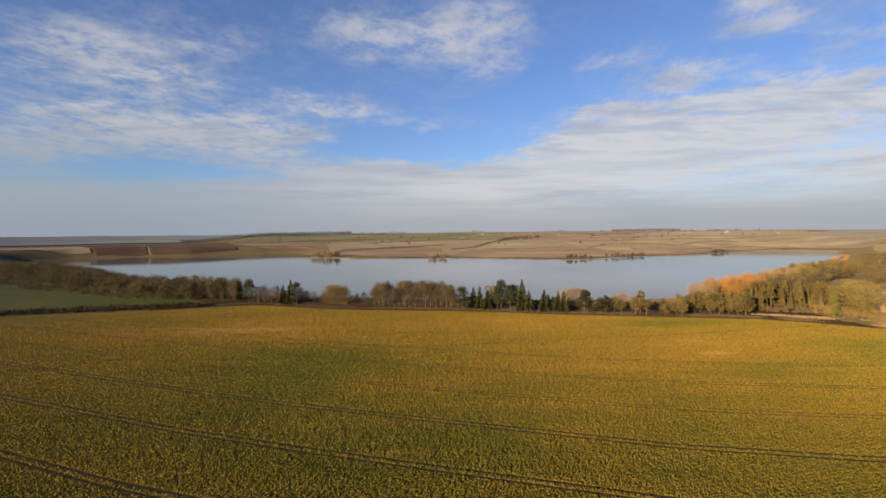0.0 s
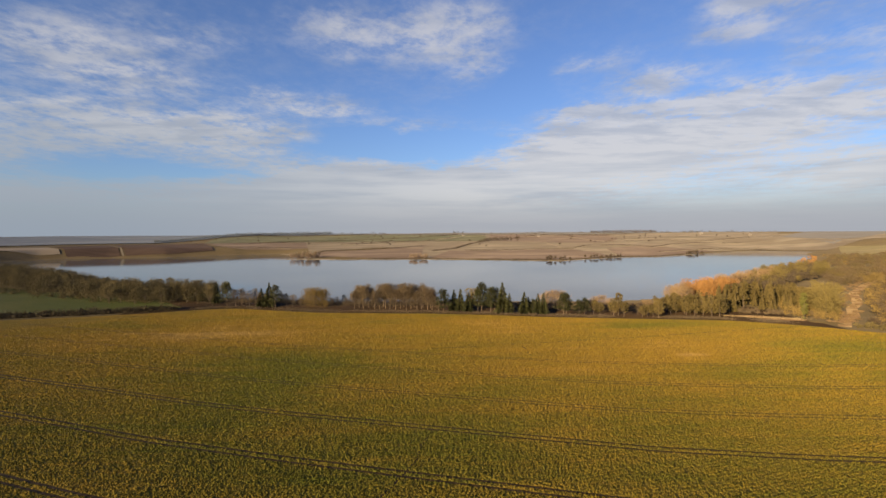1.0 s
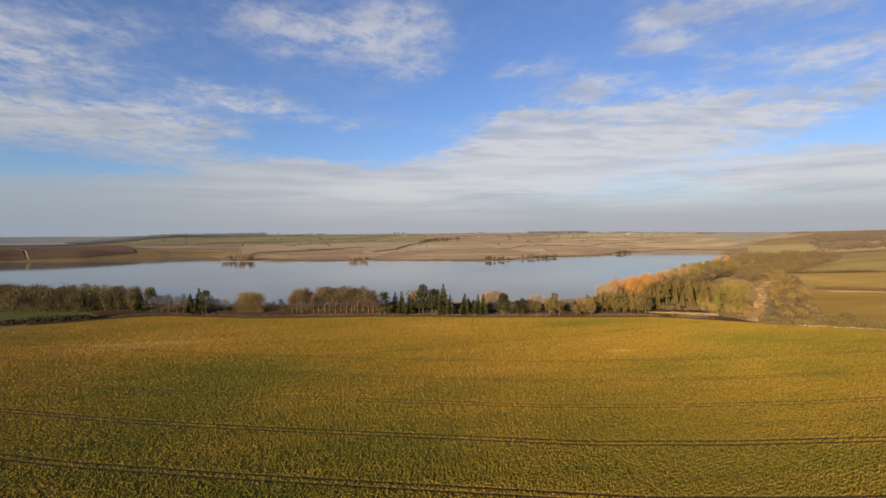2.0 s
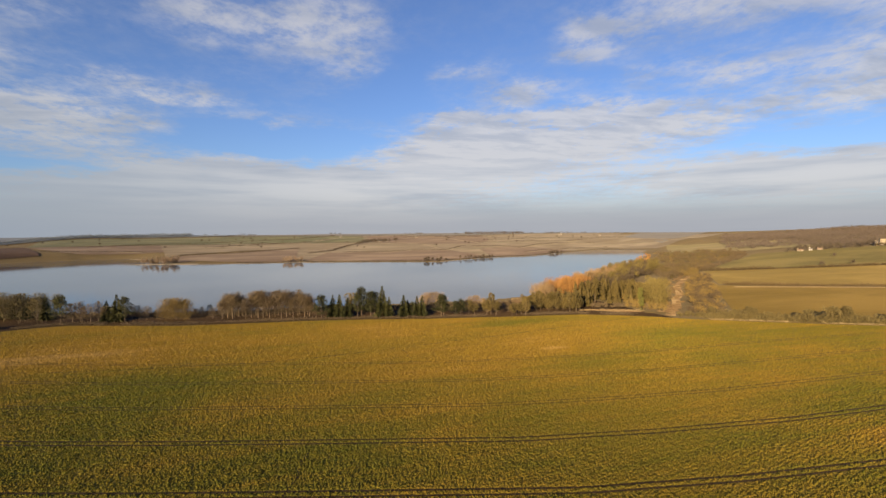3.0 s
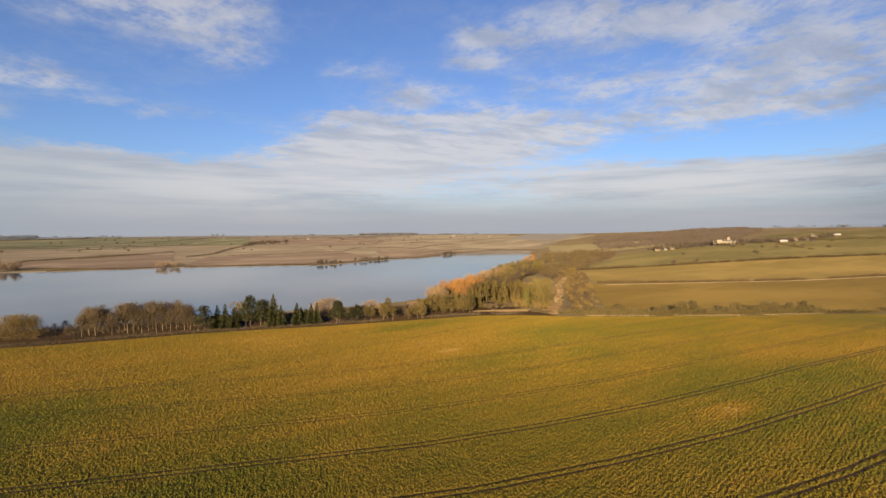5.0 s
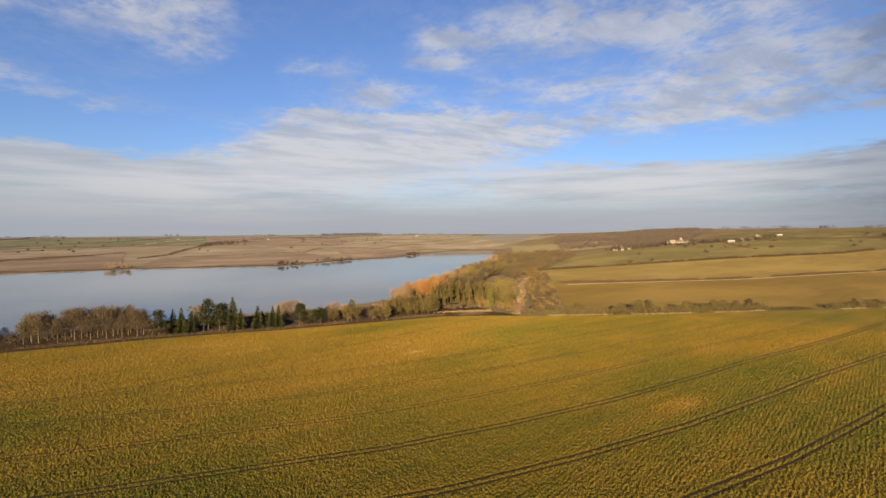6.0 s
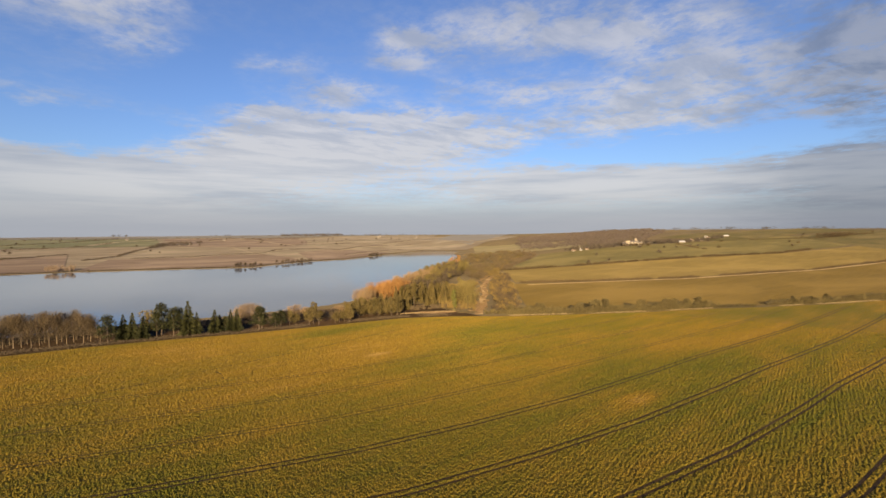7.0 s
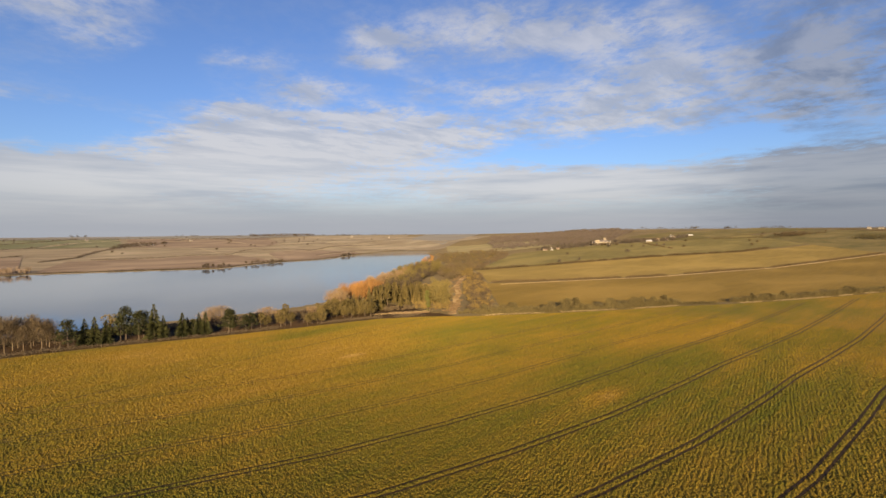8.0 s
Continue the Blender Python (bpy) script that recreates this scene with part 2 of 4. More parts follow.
def crop_material(name, island):
    """Winter rape: green leaf and yellowed straw in drifts that follow the rows."""
    m, n, shader, at = material(name, 0.85, 0.08)
    drift = n.noise(n.scaled(at, 0.6, 1.3, 1.0, 16), 0.022, 5, 0.6, 0.6)
    streak = n.noise(n.scaled(at, 0.09, 1.0, 1.0, 14), 0.15, 5, 0.65, 0.3)
    drill = n.noise(n.scaled(at, 0.05, 1.0, 1.0, -13), 0.55, 4, 0.65, 0.2)
    leafy = n.math("ADD", n.math("MULTIPLY", drift, 1.0), n.math("MULTIPLY", streak, 0.5))
    leafy = n.math("MULTIPLY_ADD", drill, 0.46, third=n.math("SUBTRACT", leafy, 0.16))
    xyz = n.add("ShaderNodeSeparateXYZ", Vector=at)
    for px, py, wx, wy, weight in CROP_PATCHES:
        qx = n.math("DIVIDE", n.math("SUBTRACT", xyz.outputs[0], px), wx)
        qy = n.math("DIVIDE", n.math("SUBTRACT", xyz.outputs[1], py), wy)
        q = n.math("ADD", n.math("MULTIPLY", qx, qx), n.math("MULTIPLY", qy, qy))
        leafy = n.math("ADD", leafy, n.math("MULTIPLY", n.math("EXPONENT", n.math("MULTIPLY", q, -1.0)), weight))
    grain = n.noise(at, 1.6, 3, 0.6)
    if island:
        grain = n.add("ShaderNodeNewGeometry").outputs["Random Per Island"]
    leafy = n.math("ADD", leafy, n.math("MULTIPLY", n.math("SUBTRACT", grain, 0.5), 0.17))
    col = n.mix(n.ramp(leafy, 0.5, 1.36), CROP_STRAW, CROP_GREEN)
    col = n.mix(n.ramp(leafy, 0.62, 0.36), col, CROP_PALE)
    if not island:
        col = n.mix(0.25, col, CROP_SOIL_SHADE)
    n.put(shader.inputs["Base Color"], col)
    if not island:
        n.put(shader.inputs["Normal"], n.add("ShaderNodeBump", Strength=0.9, Distance=0.4, Height=n.noise(at, 2.2, 4)).outputs[0])
    return m


# soil colour under the plants, with the shade between tufts mixed in
CROP_SOIL_SHADE = (0.040, 0.026, 0.012)
CROP_STRAW, CROP_GREEN, CROP_PALE = (0.226, 0.136, 0.021), (0.083, 0.089, 0.012), (0.30, 0.19, 0.056)
CROP_PATCHES = [(138, 75, 10, 4, -0.45), (104, 179, 8, 2.5, -0.4), (-48, 172, 48, 30, 0.36), (-95, 232, 42, 16, -0.42), (20, 240, 120, 20, -0.12),
                (150, 150, 40, 20, 0.1), (60, 190, 40, 12, -0.12), (-5, 110, 60, 20, 0.10), (150, 40, 60, 14, 0.10), (40, 80, 200, 46, 0.17), (170, 5, 130, 45, 0.16), (-110, 120, 60, 30, 0.12), (40, 215, 200, 22, -0.08),
                (380, 90, 70, 40, 0.2), (200, 70, 60, 14, 0.12), (298, 86, 40, 4, -0.3), (246, 132, 20, 3, -0.25),
                (210, 175, 80, 34, 0.2), (115, 238, 55, 9, 0.28), (60, 170, 30, 20, -0.15)]
CROP = crop_material("crop_ground", False)
CROP_LEAF = crop_material("crop_leaf", True)
MUD = plain("mud", (0.019, 0.011, 0.003), (0.040, 0.024, 0.007), 0.8, 1.5, bump=0.5)
ROUGH_GRASS = field_material("rough_grass", (0.088, 0.067, 0.037), (0.110, 0.083, 0.044), (0.070, 0.054, 0.030))
# pasture green darkened to hold the shade and lens fall-off at the left
GRASS = field_material("pasture", (0.037, 0.048, 0.013), (0.053, 0.060, 0.016), (0.072, 0.071, 0.022))
LEAF_LITTER = field_material("leaf_litter", (0.030, 0.017, 0.007), (0.044, 0.027, 0.012), (0.020, 0.012, 0.006), 0.8, 1.0)
BARK = plain("bark", (0.07, 0.05, 0.035), (0.16, 0.12, 0.085), 0.95, 2.0)
TWIG_BROWN = plain("twig_brown", (0.059, 0.043, 0.027), (0.122, 0.090, 0.054), 0.9, 0.6)
WOOD_TWIG = plain("wood_twig", (0.068, 0.056, 0.027), (0.145, 0.114, 0.052), 0.95, 0.3)
GROVE_TWIG = plain("grove_twig", (0.080, 0.056, 0.032), (0.152, 0.110, 0.062), 0.9, 0.6)
TWIG_PEACH = plain("twig_peach", (0.19, 0.125, 0.066), (0.30, 0.20, 0.105), 0.9, 0.6)
PALE_BARK = plain("pale_bark", (0.128, 0.094, 0.058), (0.203, 0.150, 0.094), 0.95, 2.0)
TWIG_ORANGE = plain("twig_orange", (0.230, 0.113, 0.037), (0.373, 0.192, 0.064), 0.9, 0.6)
TWIG_GOLD = plain("twig_gold", (0.116, 0.080, 0.027), (0.221, 0.150, 0.052), 0.9, 0.6)
TWIG_OLIVE = plain("twig_olive", (0.097, 0.076, 0.025), (0.189, 0.142, 0.048), 0.9, 0.6)
NEEDLE_DARK = plain("needle_dark", (0.021, 0.023, 0.007), (0.053, 0.052, 0.017), 0.7, 0.8)
NEEDLE_OLIVE = plain("needle_olive", (0.060, 0.046, 0.015), (0.144, 0.104, 0.036), 0.75, 0.8)
NEEDLE_LIGHT = plain("needle_light", (0.078, 0.077, 0.019), (0.141, 0.131, 0.033), 0.8, 0.8)
PALE_TWIG = plain("pale_twig", (0.19, 0.135, 0.095), (0.29, 0.215, 0.15), 0.95, 0.2)
HEDGE_DARK = plain("hedge_dark", (0.034, 0.028, 0.017), (0.075, 0.058, 0.033), 0.95, 0.3)
HEDGE_LEAF = plain("hedge_leaf", (0.075, 0.058, 0.025), (0.155, 0.118, 0.047), 0.9, 0.7)


# ---- making meshes ----
def mesh(name, verts, faces, mat, smooth_faces=False):
    me = bpy.data.meshes.new(name)
    me.from_pydata([tuple(map(float, v)) for v in verts] if not isinstance(verts, list) else verts, [], faces)
    me.materials.append(mat)
    if smooth_faces:
        me.polygons.foreach_set("use_smooth", [True] * len(me.polygons))
    me.update()
    return me


def grid_faces(rows, cols, closed=False):
    i, j = np.meshgrid(np.arange(rows - 1), np.arange(cols if closed else cols - 1), indexing="ij")
    k = (j + 1) % cols
    return np.stack([i * cols + j, i * cols + k, (i + 1) * cols + k, (i + 1) * cols + j], -1).reshape(-1, 4).tolist()


def grid_mesh(name, x, y, z, mat, closed=False):
    return mesh(name, np.stack([x, y, z], -1).reshape(-1, 3), grid_faces(*x.shape, closed), mat, True)


def structure(name, me, label, category):
    return tagged(new(name, me), label, category, kind="structure")


# ---- the ground, one sheet to the horizon, and the lake ----
azimuths = np.radians(np.concatenate([np.arange(-180, -60, 4), np.arange(-60, 100, 0.4), np.arange(100, 180, 4)]))
ranges = np.concatenate([np.linspace(0.5, 240, 14), np.arange(250, 520, 9), np.geomspace(525, 1450, 80), np.geomspace(1480, 4950, 50)])
gr, ga = np.meshgrid(ranges, azimuths, indexing="ij")
gx, gy = gr * np.sin(ga), gr * np.cos(ga)
structure("ground", grid_mesh("ground", gx, gy, terrain(gx, gy), ROUGH_GRASS, closed=True),
          "rolling winter farmland of rough tawny grass round a reservoir", "ground")

water, n, shader, at = material("lake_water", 0.055, 0.5)
shader.inputs["Base Color"].default_value = (0.055, 0.07, 0.085, 1)
shader.inputs["IOR"].default_value = 1.33
ripple = n.noise(n.scaled(at, 0.3, 1.0, 1.0, 20), 0.25, 3, 0.5)
n.put(shader.inputs["Normal"], n.add("ShaderNodeBump", Strength=0.05, Distance=0.1, Height=ripple).outputs[0])
bm = bmesh.new()
wide = bmesh.ops.create_grid(bm, x_segments=4, y_segments=4, size=1)["verts"]
for v in wide:
    v.co = (60 + v.co.x * 1150, 850 + v.co.y * 600, LAKE_LEVEL)
me = bpy.data.meshes.new("lake")
bm.to_mesh(me)
me.materials.append(water)
structure("water", me, "calm grey-blue reservoir mirroring the cloudy sky", "lake")

# ---- the crop field ----
fu, fv = np.meshgrid(np.linspace(-600, 690, 216), np.linspace(0, 1, 90), indexing="ij")
fy = -340 + (edge(fu) + 340) * fv
crop_field = structure("crop_field", grid_mesh("crop_field", fu, fy, terrain(fu, fy) + 0.10, CROP),
                       "winter rape field, patchy green and straw yellow, scored by tractor tracks", "crop field")


def ribbon(name, xs, ys, width, lift, mat):
    """A strip along a line on the ground."""
    xs, ys = np.asarray(xs, float), np.asarray(ys, float)
    dx, dy = np.gradient(xs), np.gradient(ys)
    k = np.hypot(dx, dy)
    s = np.array([[-0.5], [0.5]]) * width
    x, y = xs - dy / k * s, ys + dx / k * s
    return grid_mesh(name, x, y, terrain(x, y) + lift, mat)


TRACK_START, TRACK_STEP = 92.0, 24.0
for k in range(-4, 5):
    xs = np.arange(-420, 560, 6.0)
    for side in (-1.05, 1.05):
        ys = tram(xs) + TRACK_START + k * TRACK_STEP + side
        keep = ys < edge(xs) - 13
        if keep.sum() > 4:
            structure("wheel_track", ribbon("wheel_track", xs[keep], ys[keep], 0.62 if k < 2 else 0.4, 0.14, MUD),
                      "muddy tractor wheel track pressed into the crop", "track")

# one curving line where an older pass crosses the rows, and two short furrows
xs = np.arange(-90, 190, 5.0)
structure("wheel_track", ribbon("wheel_track", xs, np.interp(xs, [-90, -70, -32, 0, 27, 52, 97, 120, 190], [206, 202, 197, 195, 199, 203, 210, 215, 229]), 0.7, 0.14, MUD), "faint old wheel track across the rows", "track")
structure("furrow", ribbon("furrow", [41.5, 41, 42, 41], [181, 186, 191, 197], 0.5, 0.14, MUD), "short dark drainage furrow in the crop", "furrow")
structure("furrow", ribbon("furrow", [-9, -5, -2, -1, 1], [84, 92, 99, 106, 112], 0.45, 0.14, MUD), "short dark furrow crossing a wheel track", "furrow")


# ---- plants: spiky tufts of twigs or needles on tapered wood ----
rng = np.random.default_rng(7)


def unit(v):
    return v / np.maximum(np.linalg.norm(v, axis=-1, keepdims=True), 1e-9)


def spikes(base, way, length, width):
    """One thin triangle for each base point, along way."""
    side = unit(np.cross(way, rng.normal(size=way.shape)))
    w = np.reshape(width, (-1, 1)) * side * 0.5
    verts = np.stack([base - w, base + w, base + way * np.reshape(length, (-1, 1))], 1).reshape(-1, 3)
    return verts, np.arange(len(verts)).reshape(-1, 3)


def leaves(base, way, length, width):
    """One kite-shaped leaf spray for each base point."""
    side = unit(np.cross(way, rng.normal(size=way.shape))) * np.reshape(width, (-1, 1)) * 0.5
    mid, tip = base + way * np.reshape(length, (-1, 1)) * 0.45, base + way * np.reshape(length, (-1, 1))
    verts = np.stack([base, mid + side, tip, mid - side], 1).reshape(-1, 3)
    return verts, np.arange(len(verts)).reshape(-1, 4)


def tube(path, radii, sides=6):
    path, radii = np.asarray(path, float), np.asarray(radii, float)
    a = np.linspace(0, 2 * np.pi, sides, endpoint=False)
    along = unit(np.gradient(path, axis=0))
    u = unit(np.cross(along, [0.31, 0.95, 0.02]))
    w = np.cross(along, u)
    ring = path[:, None] + radii[:, None, None] * (np.cos(a)[None, :, None] * u[:, None] + np.sin(a)[None, :, None] * w[:, None])
    return ring.reshape(-1, 3), [f for f in grid_faces(len(path), sides, True)]


def joined(pieces):
    verts, faces, k = [], [], 0
    for v, f in pieces:
        verts.append(v)
        faces += (np.asarray(f) + k).tolist()
        k += len(v)
    return np.concatenate(verts), faces


def wood(height, lean, radius, limbs, reach, fork=0.3, rise=0.8):
    """A trunk with limbs; returns the pieces and the limb ends."""
    s = np.linspace(0, 1, 6)
    bend = rng.normal(size=2) * lean
    trunk = np.stack([bend[0] * s ** 2, bend[1] * s ** 2, s * height], -1)
    pieces, ends = [tube(trunk, radius * (1.15 - s))], []
    for i in range(limbs):
        h = fork + (0.9 - fork) * (i + rng.random()) / limbs
        a = i * 2.4 + rng.random()
        start = np.array([bend[0] * h * h, bend[1] * h * h, h * height])
        out = reach * (1.15 - h) * rng.uniform(0.7, 1.1)
        end = start + [math.cos(a) * out, math.sin(a) * out, out * rise]
        middle = (start + end) / 2 + [0, 0, -0.1 * out]
        pieces.append(tube([start, middle, end], [radius * (1.0 - h) * 0.6, radius * 0.25, radius * 0.08], 4))
        ends.append(end)
    return pieces, np.array(ends)


def crown_points(count, centre, half, hollow=0.45):
    v = unit(rng.normal(size=(count, 3)))
    k = (hollow + (1 - hollow) * rng.random((count, 1)) ** 0.6)
    return np.asarray(centre) + v * k * np.asarray(half), v


def tree(kind, pieces, crown, bark, leaf, label, category="tree"):
    """A tree standing at the origin: an empty with trunk and crown."""
    ob = tagged(new(kind), label, category)
    for name, (verts, faces), mat in (("trunk", joined(pieces), bark), ("crown", crown, leaf)):
        part_ob = new(name, mesh(name, verts, faces, mat))
        part_ob.parent = ob
    return ob


def bare_tree(kind, leaf, label, height=15.0, wide=4.0, low=0.34, count=1200, length=1.6, width=0.17, stout=0.014, bark=None):
    """Leafless: twigs fan up and out from lobes round the limb ends."""
    pieces, ends = wood(height * 0.86, 0.5, height * stout, 9, wide * 1.1, low, 1.0)
    mid, tall = height * (1 + low) / 2, height * (1 - low) / 2
    lobes = crown_points(16, (0, 0, mid - 0.1 * tall), (wide * 0.72, wide * 0.72, tall * 0.78), 0.55)[0]
    lobes = np.concatenate([lobes, ends * [0.8, 0.8, 0.9], [[0, 0, height * 0.82], [0, 0, mid]]])
    at = lobes[rng.integers(len(lobes), size=count)] + rng.normal(size=(count, 3)) * [wide * 0.27, wide * 0.27, tall * 0.24]
    at[:, 2] = np.minimum(at[:, 2], height * rng.uniform(0.86, 0.96, count))
    way = unit((at - [0, 0, height * low * 0.6]) * [1.0, 1.0, 0.6] + rng.normal(size=at.shape) * 1.6)
    top = height - np.maximum(at[:, 2], 0)
    length = np.minimum(length * rng.uniform(0.6, 1.2, count), np.maximum(top, 0.35))
    return tree(kind, pieces, spikes(at, way, length, rng.uniform(0.6, 1.3, count) * width), bark or BARK, leaf, label)


def spruce_tree(kind, leaf, label, height=13.0, wide=3.9):
    pieces = [tube([[0, 0, 0], [0, 0, height * 0.5], [0, 0, height * 0.97]], [0.2, 0.13, 0.02])]
    sprays = []
    tiers = 26
    for i in range(tiers):
        h = 0.10 + 0.88 * i / tiers
        out = wide * (1.04 - h) ** 0.85 * rng.uniform(0.8, 1.15)
        k = 30 if h < 0.6 else 18
        a = rng.random(k) * 6.283
        away = np.stack([np.cos(a), np.sin(a), np.full(k, -0.22)], -1)
        base = np.stack([np.cos(a), np.sin(a), a * 0], -1) * out * 0.15 + [0, 0, h * height] + rng.normal(size=(k, 3)) * [0.1, 0.1, 0.18]
        sprays.append(leaves(base, unit(away), out * rng.uniform(0.55, 1.15, k), 0.26 + 0.17 * out))
    a = rng.random(10) * 6.283
    sprays.append(leaves(np.tile([0, 0, height * 0.9], (10, 1)), unit(np.stack([np.cos(a) * 0.3, np.sin(a) * 0.3, a * 0 + 1], -1)), np.full(10, height * 0.1), 0.3))
    return tree(kind, pieces, joined(sprays), BARK, leaf, label)


def pine_tree(kind, leaf, label, height=14.0, wide=3.7, low=0.16, pads=20, dense=100):
    """A pine: flat-bottomed pads of needles on a bare lower trunk."""
    pieces, ends = wood(height * 0.93, 0.4, height * 0.016, pads - 3, wide * 1.25, low, 0.35)
    tops = np.array([[0.4, 0, height * 0.93], [-0.5, 0.3, height * 0.88], [0.1, -0.6, height * 0.84]])
    sprays = []
    for c in np.concatenate([ends, tops]):
        size = wide * rng.uniform(0.33, 0.5)
        at, v = crown_points(dense, c, (size, size, size * 0.5), 0.3)
        way = unit(v * [1, 1, 0.6] + [0, 0, 0.5] + rng.normal(size=v.shape) * 0.4)
        sprays.append(leaves(at, way, rng.uniform(0.4, 0.9, dense), rng.uniform(0.25, 0.45, dense)))
    return tree(kind, pieces, joined(sprays), BARK, leaf, label)


def leafy_tree(kind, leaf, label, height=9.0, wide=3.0, low=0.15, lobes=12, dense=55, size=0.8, category="tree"):
    """A dense uneven crown of overlapping lobes."""
    pieces, _ = wood(height * 0.8, 0.3, height * 0.016, 6, wide, 0.25, 0.8)
    centres, _ = crown_points(lobes, (0, 0, height * (0.5 + low / 2)), (wide * 0.75, wide * 0.75, height * (0.42 - low / 2)), 0.5)
    sprays = []
    for c in centres:
        s = wide * rng.uniform(0.3, 0.5)
        at, v = crown_points(dense, c, (s, s, s), 0.5)
        at[:, 2] = np.clip(at[:, 2], 0.1, height - 0.4)
        sprays.append(leaves(at, unit(v + [0, 0, 0.35] + rng.normal(size=v.shape) * 0.5), size * rng.uniform(0.5, 1.1, dense), size * 0.5))
    return tree(kind, pieces, joined(sprays), BARK, leaf, label, category)


def nearer(plan, metres, tall=0.96):
    """The same places, some metres closer to the field."""
    return [(x * (1 - metres / math.hypot(x, y)), y * (1 - metres / math.hypot(x, y)), h * tall) for x, y, h in plan]


def plant(make, group, plan, high):
    """Trees of one kind at (x, y, height): a few shapes, each then copied, turned and stretched to its height."""
    shapes = [make() for _ in range(min(4, len(plan)))]
    for i, (x, y, h) in enumerate(plan):
        s = h / high
        m = pose(x, y, float(terrain(x, y)) - 0.05, 0, 0, rng.uniform(0, 360)) @ Matrix.Diagonal((s ** 0.8 * rng.uniform(0.9, 1.12),) * 2 + (s, 1))
        if i < len(shapes):
            shapes[i].matrix_basis = m
            tagged(shapes[i], group=group)
        else:
            copy_thing(shapes[i % len(shapes)], m)


def inside(poly, x, y):
    hit, k = np.zeros(np.shape(x), bool), len(poly)
    for i in range(k):
        (ax, ay), (bx, by) = poly[i], poly[(i + 1) % k]
        if ay != by:
            hit ^= ((ay > y) != (by > y)) & (x < ax + (y - ay) / (by - ay) * (bx - ax))
    return hit


def scatter(poly, count, apart, low, high):
    """Places in a polygon of the plan, some metres apart, with heights between low and high."""
    (x0, y0), (x1, y1) = np.min(poly, axis=0), np.max(poly, axis=0)
    got = []
    for _ in range(count * 60):
        x, y = rng.uniform(x0, x1), rng.uniform(y0, y1)
        if inside(poly, np.array(x), np.array(y)) and all((x - p[0]) ** 2 + (y - p[1]) ** 2 > apart ** 2 for p in got):
            got.append((x, y, rng.uniform(low, high)))
            if len(got) == count:
                break
    return got


# the belt between the field and the water
SPRUCE_PLAN = [(-151, 349, 13), (-113, 332, 11.3), (-107, 330, 14.7), (19, 303, 12.2), (23, 301, 11.4), (28, 300, 11.1), (49, 295, 13.3),
               (53, 293, 10.5), (62, 291, 10.5), (65, 293, 9.1), (70, 289, 8.8), (73, 287, 10.9)]
PINE_PLAN = [(-138, 336, 14.8), (-102, 327, 13.6), (12, 301, 12.8), (34, 299, 12.8), (37, 303, 13.4), (42, 297, 12.6), (45, 301, 13.0),
             (68, 293, 7.4), (84, 282, 10.3), (86, 283, 10.6), (93, 280, 8.3), (97, 282, 8.9)]
BARE_PLAN = [(-131, 333, 12.2), (-128, 336, 12.8), (-121, 331, 12.1), (-118, 334, 12.7), (-112, 337, 11.1), (-96, 332, 10.9), (-91, 330, 11.4),
             (-60, 329, 8.2), (-57, 337, 8.7), (129, 280, 8.9), (134, 283, 9.2), (-125, 330, 12), (-114, 331, 12), (-100, 334, 11), (-86, 331, 8), (-83, 328, 9), (-63, 326, 8), (-53, 322, 8),
             (-116, 340, 12), (9, 304, 9)]
GROVE_PLAN = [(-47, 318, 12.3), (-44, 320, 15.1), (-41, 318, 15.4), (-38, 323, 16.5), (-33, 314, 15.7), (-30, 317, 16.7), (-26, 316, 17),
              (-23, 316, 16.3), (-19, 312, 16.9), (-16, 316, 16.7), (-12, 310, 16.1), (-9, 314, 16.3), (-5, 310, 15.8), (-2, 314, 16),
              (2, 308, 15.1), (5, 310, 14.1), (-36, 326, 16), (-21, 322, 16.2), (-7, 319, 15.5), (-45, 326, 14.5), (-41, 328, 15.5),
              (-28, 325, 16.5), (-14, 322, 16.5), (-1, 320, 15.5), (4, 316, 14.5)]
OLIVE_PLAN = [(30, 305, 10.1), (102, 281, 6.8), (106, 281, 5.5), (112, 275, 7), (116, 278, 6.2), (117, 272, 6.4), (127, 270, 6),
              (131, 272, 5.6), (135, 267, 4.6), (133, 269, 5)]
plant(lambda: spruce_tree("spruce", NEEDLE_DARK, "dark green spruce at the edge of the crop field"), "belt conifers", nearer(SPRUCE_PLAN, 14, 1.0), 11.6)
plant(lambda: pine_tree("pine", NEEDLE_DARK, "dark Scots pine with a bare lower trunk beside the field"), "belt pines", nearer(PINE_PLAN, 14, 0.98), 12.2)
plant(lambda: bare_tree("bare_tree", GROVE_TWIG, "leafless grey-brown tree between field and water", low=0.25, wide=3.8, count=900, width=0.14), "belt trees", nearer(BARE_PLAN, 13), 14.4)
plant(lambda: bare_tree("bare_tree", GROVE_TWIG, "tall slender leafless tree in a brown lakeside grove", wide=3.6, low=0.3, count=1900, width=0.13, stout=0.0115, bark=PALE_BARK), "lakeside grove", nearer(GROVE_PLAN, 14), 14.6)
plant(lambda: bare_tree("willow", TWIG_GOLD, "round golden leafless willow beside the field", wide=6.2, low=0.06, count=2600, width=0.17), "willows",
      nearer([(-79, 329, 13.6), (-74, 325, 14.4), (-69, 325, 13.2)], 13), 15)
plant(lambda: bare_tree("orange_willow", TWIG_PEACH, "pale peach-orange leafless willow on the lake bank", wide=6.2, low=0.03, count=1800, width=0.15), "bank willows",
      [(78, 305, 9.0), (82, 307, 10.5), (86, 308, 11), (90, 307, 10), (106, 299, 9), (110, 300, 10.3), (115, 302, 10.5), (119, 299, 9), (138, 292, 9.5), (141, 290, 8.5)], 15)
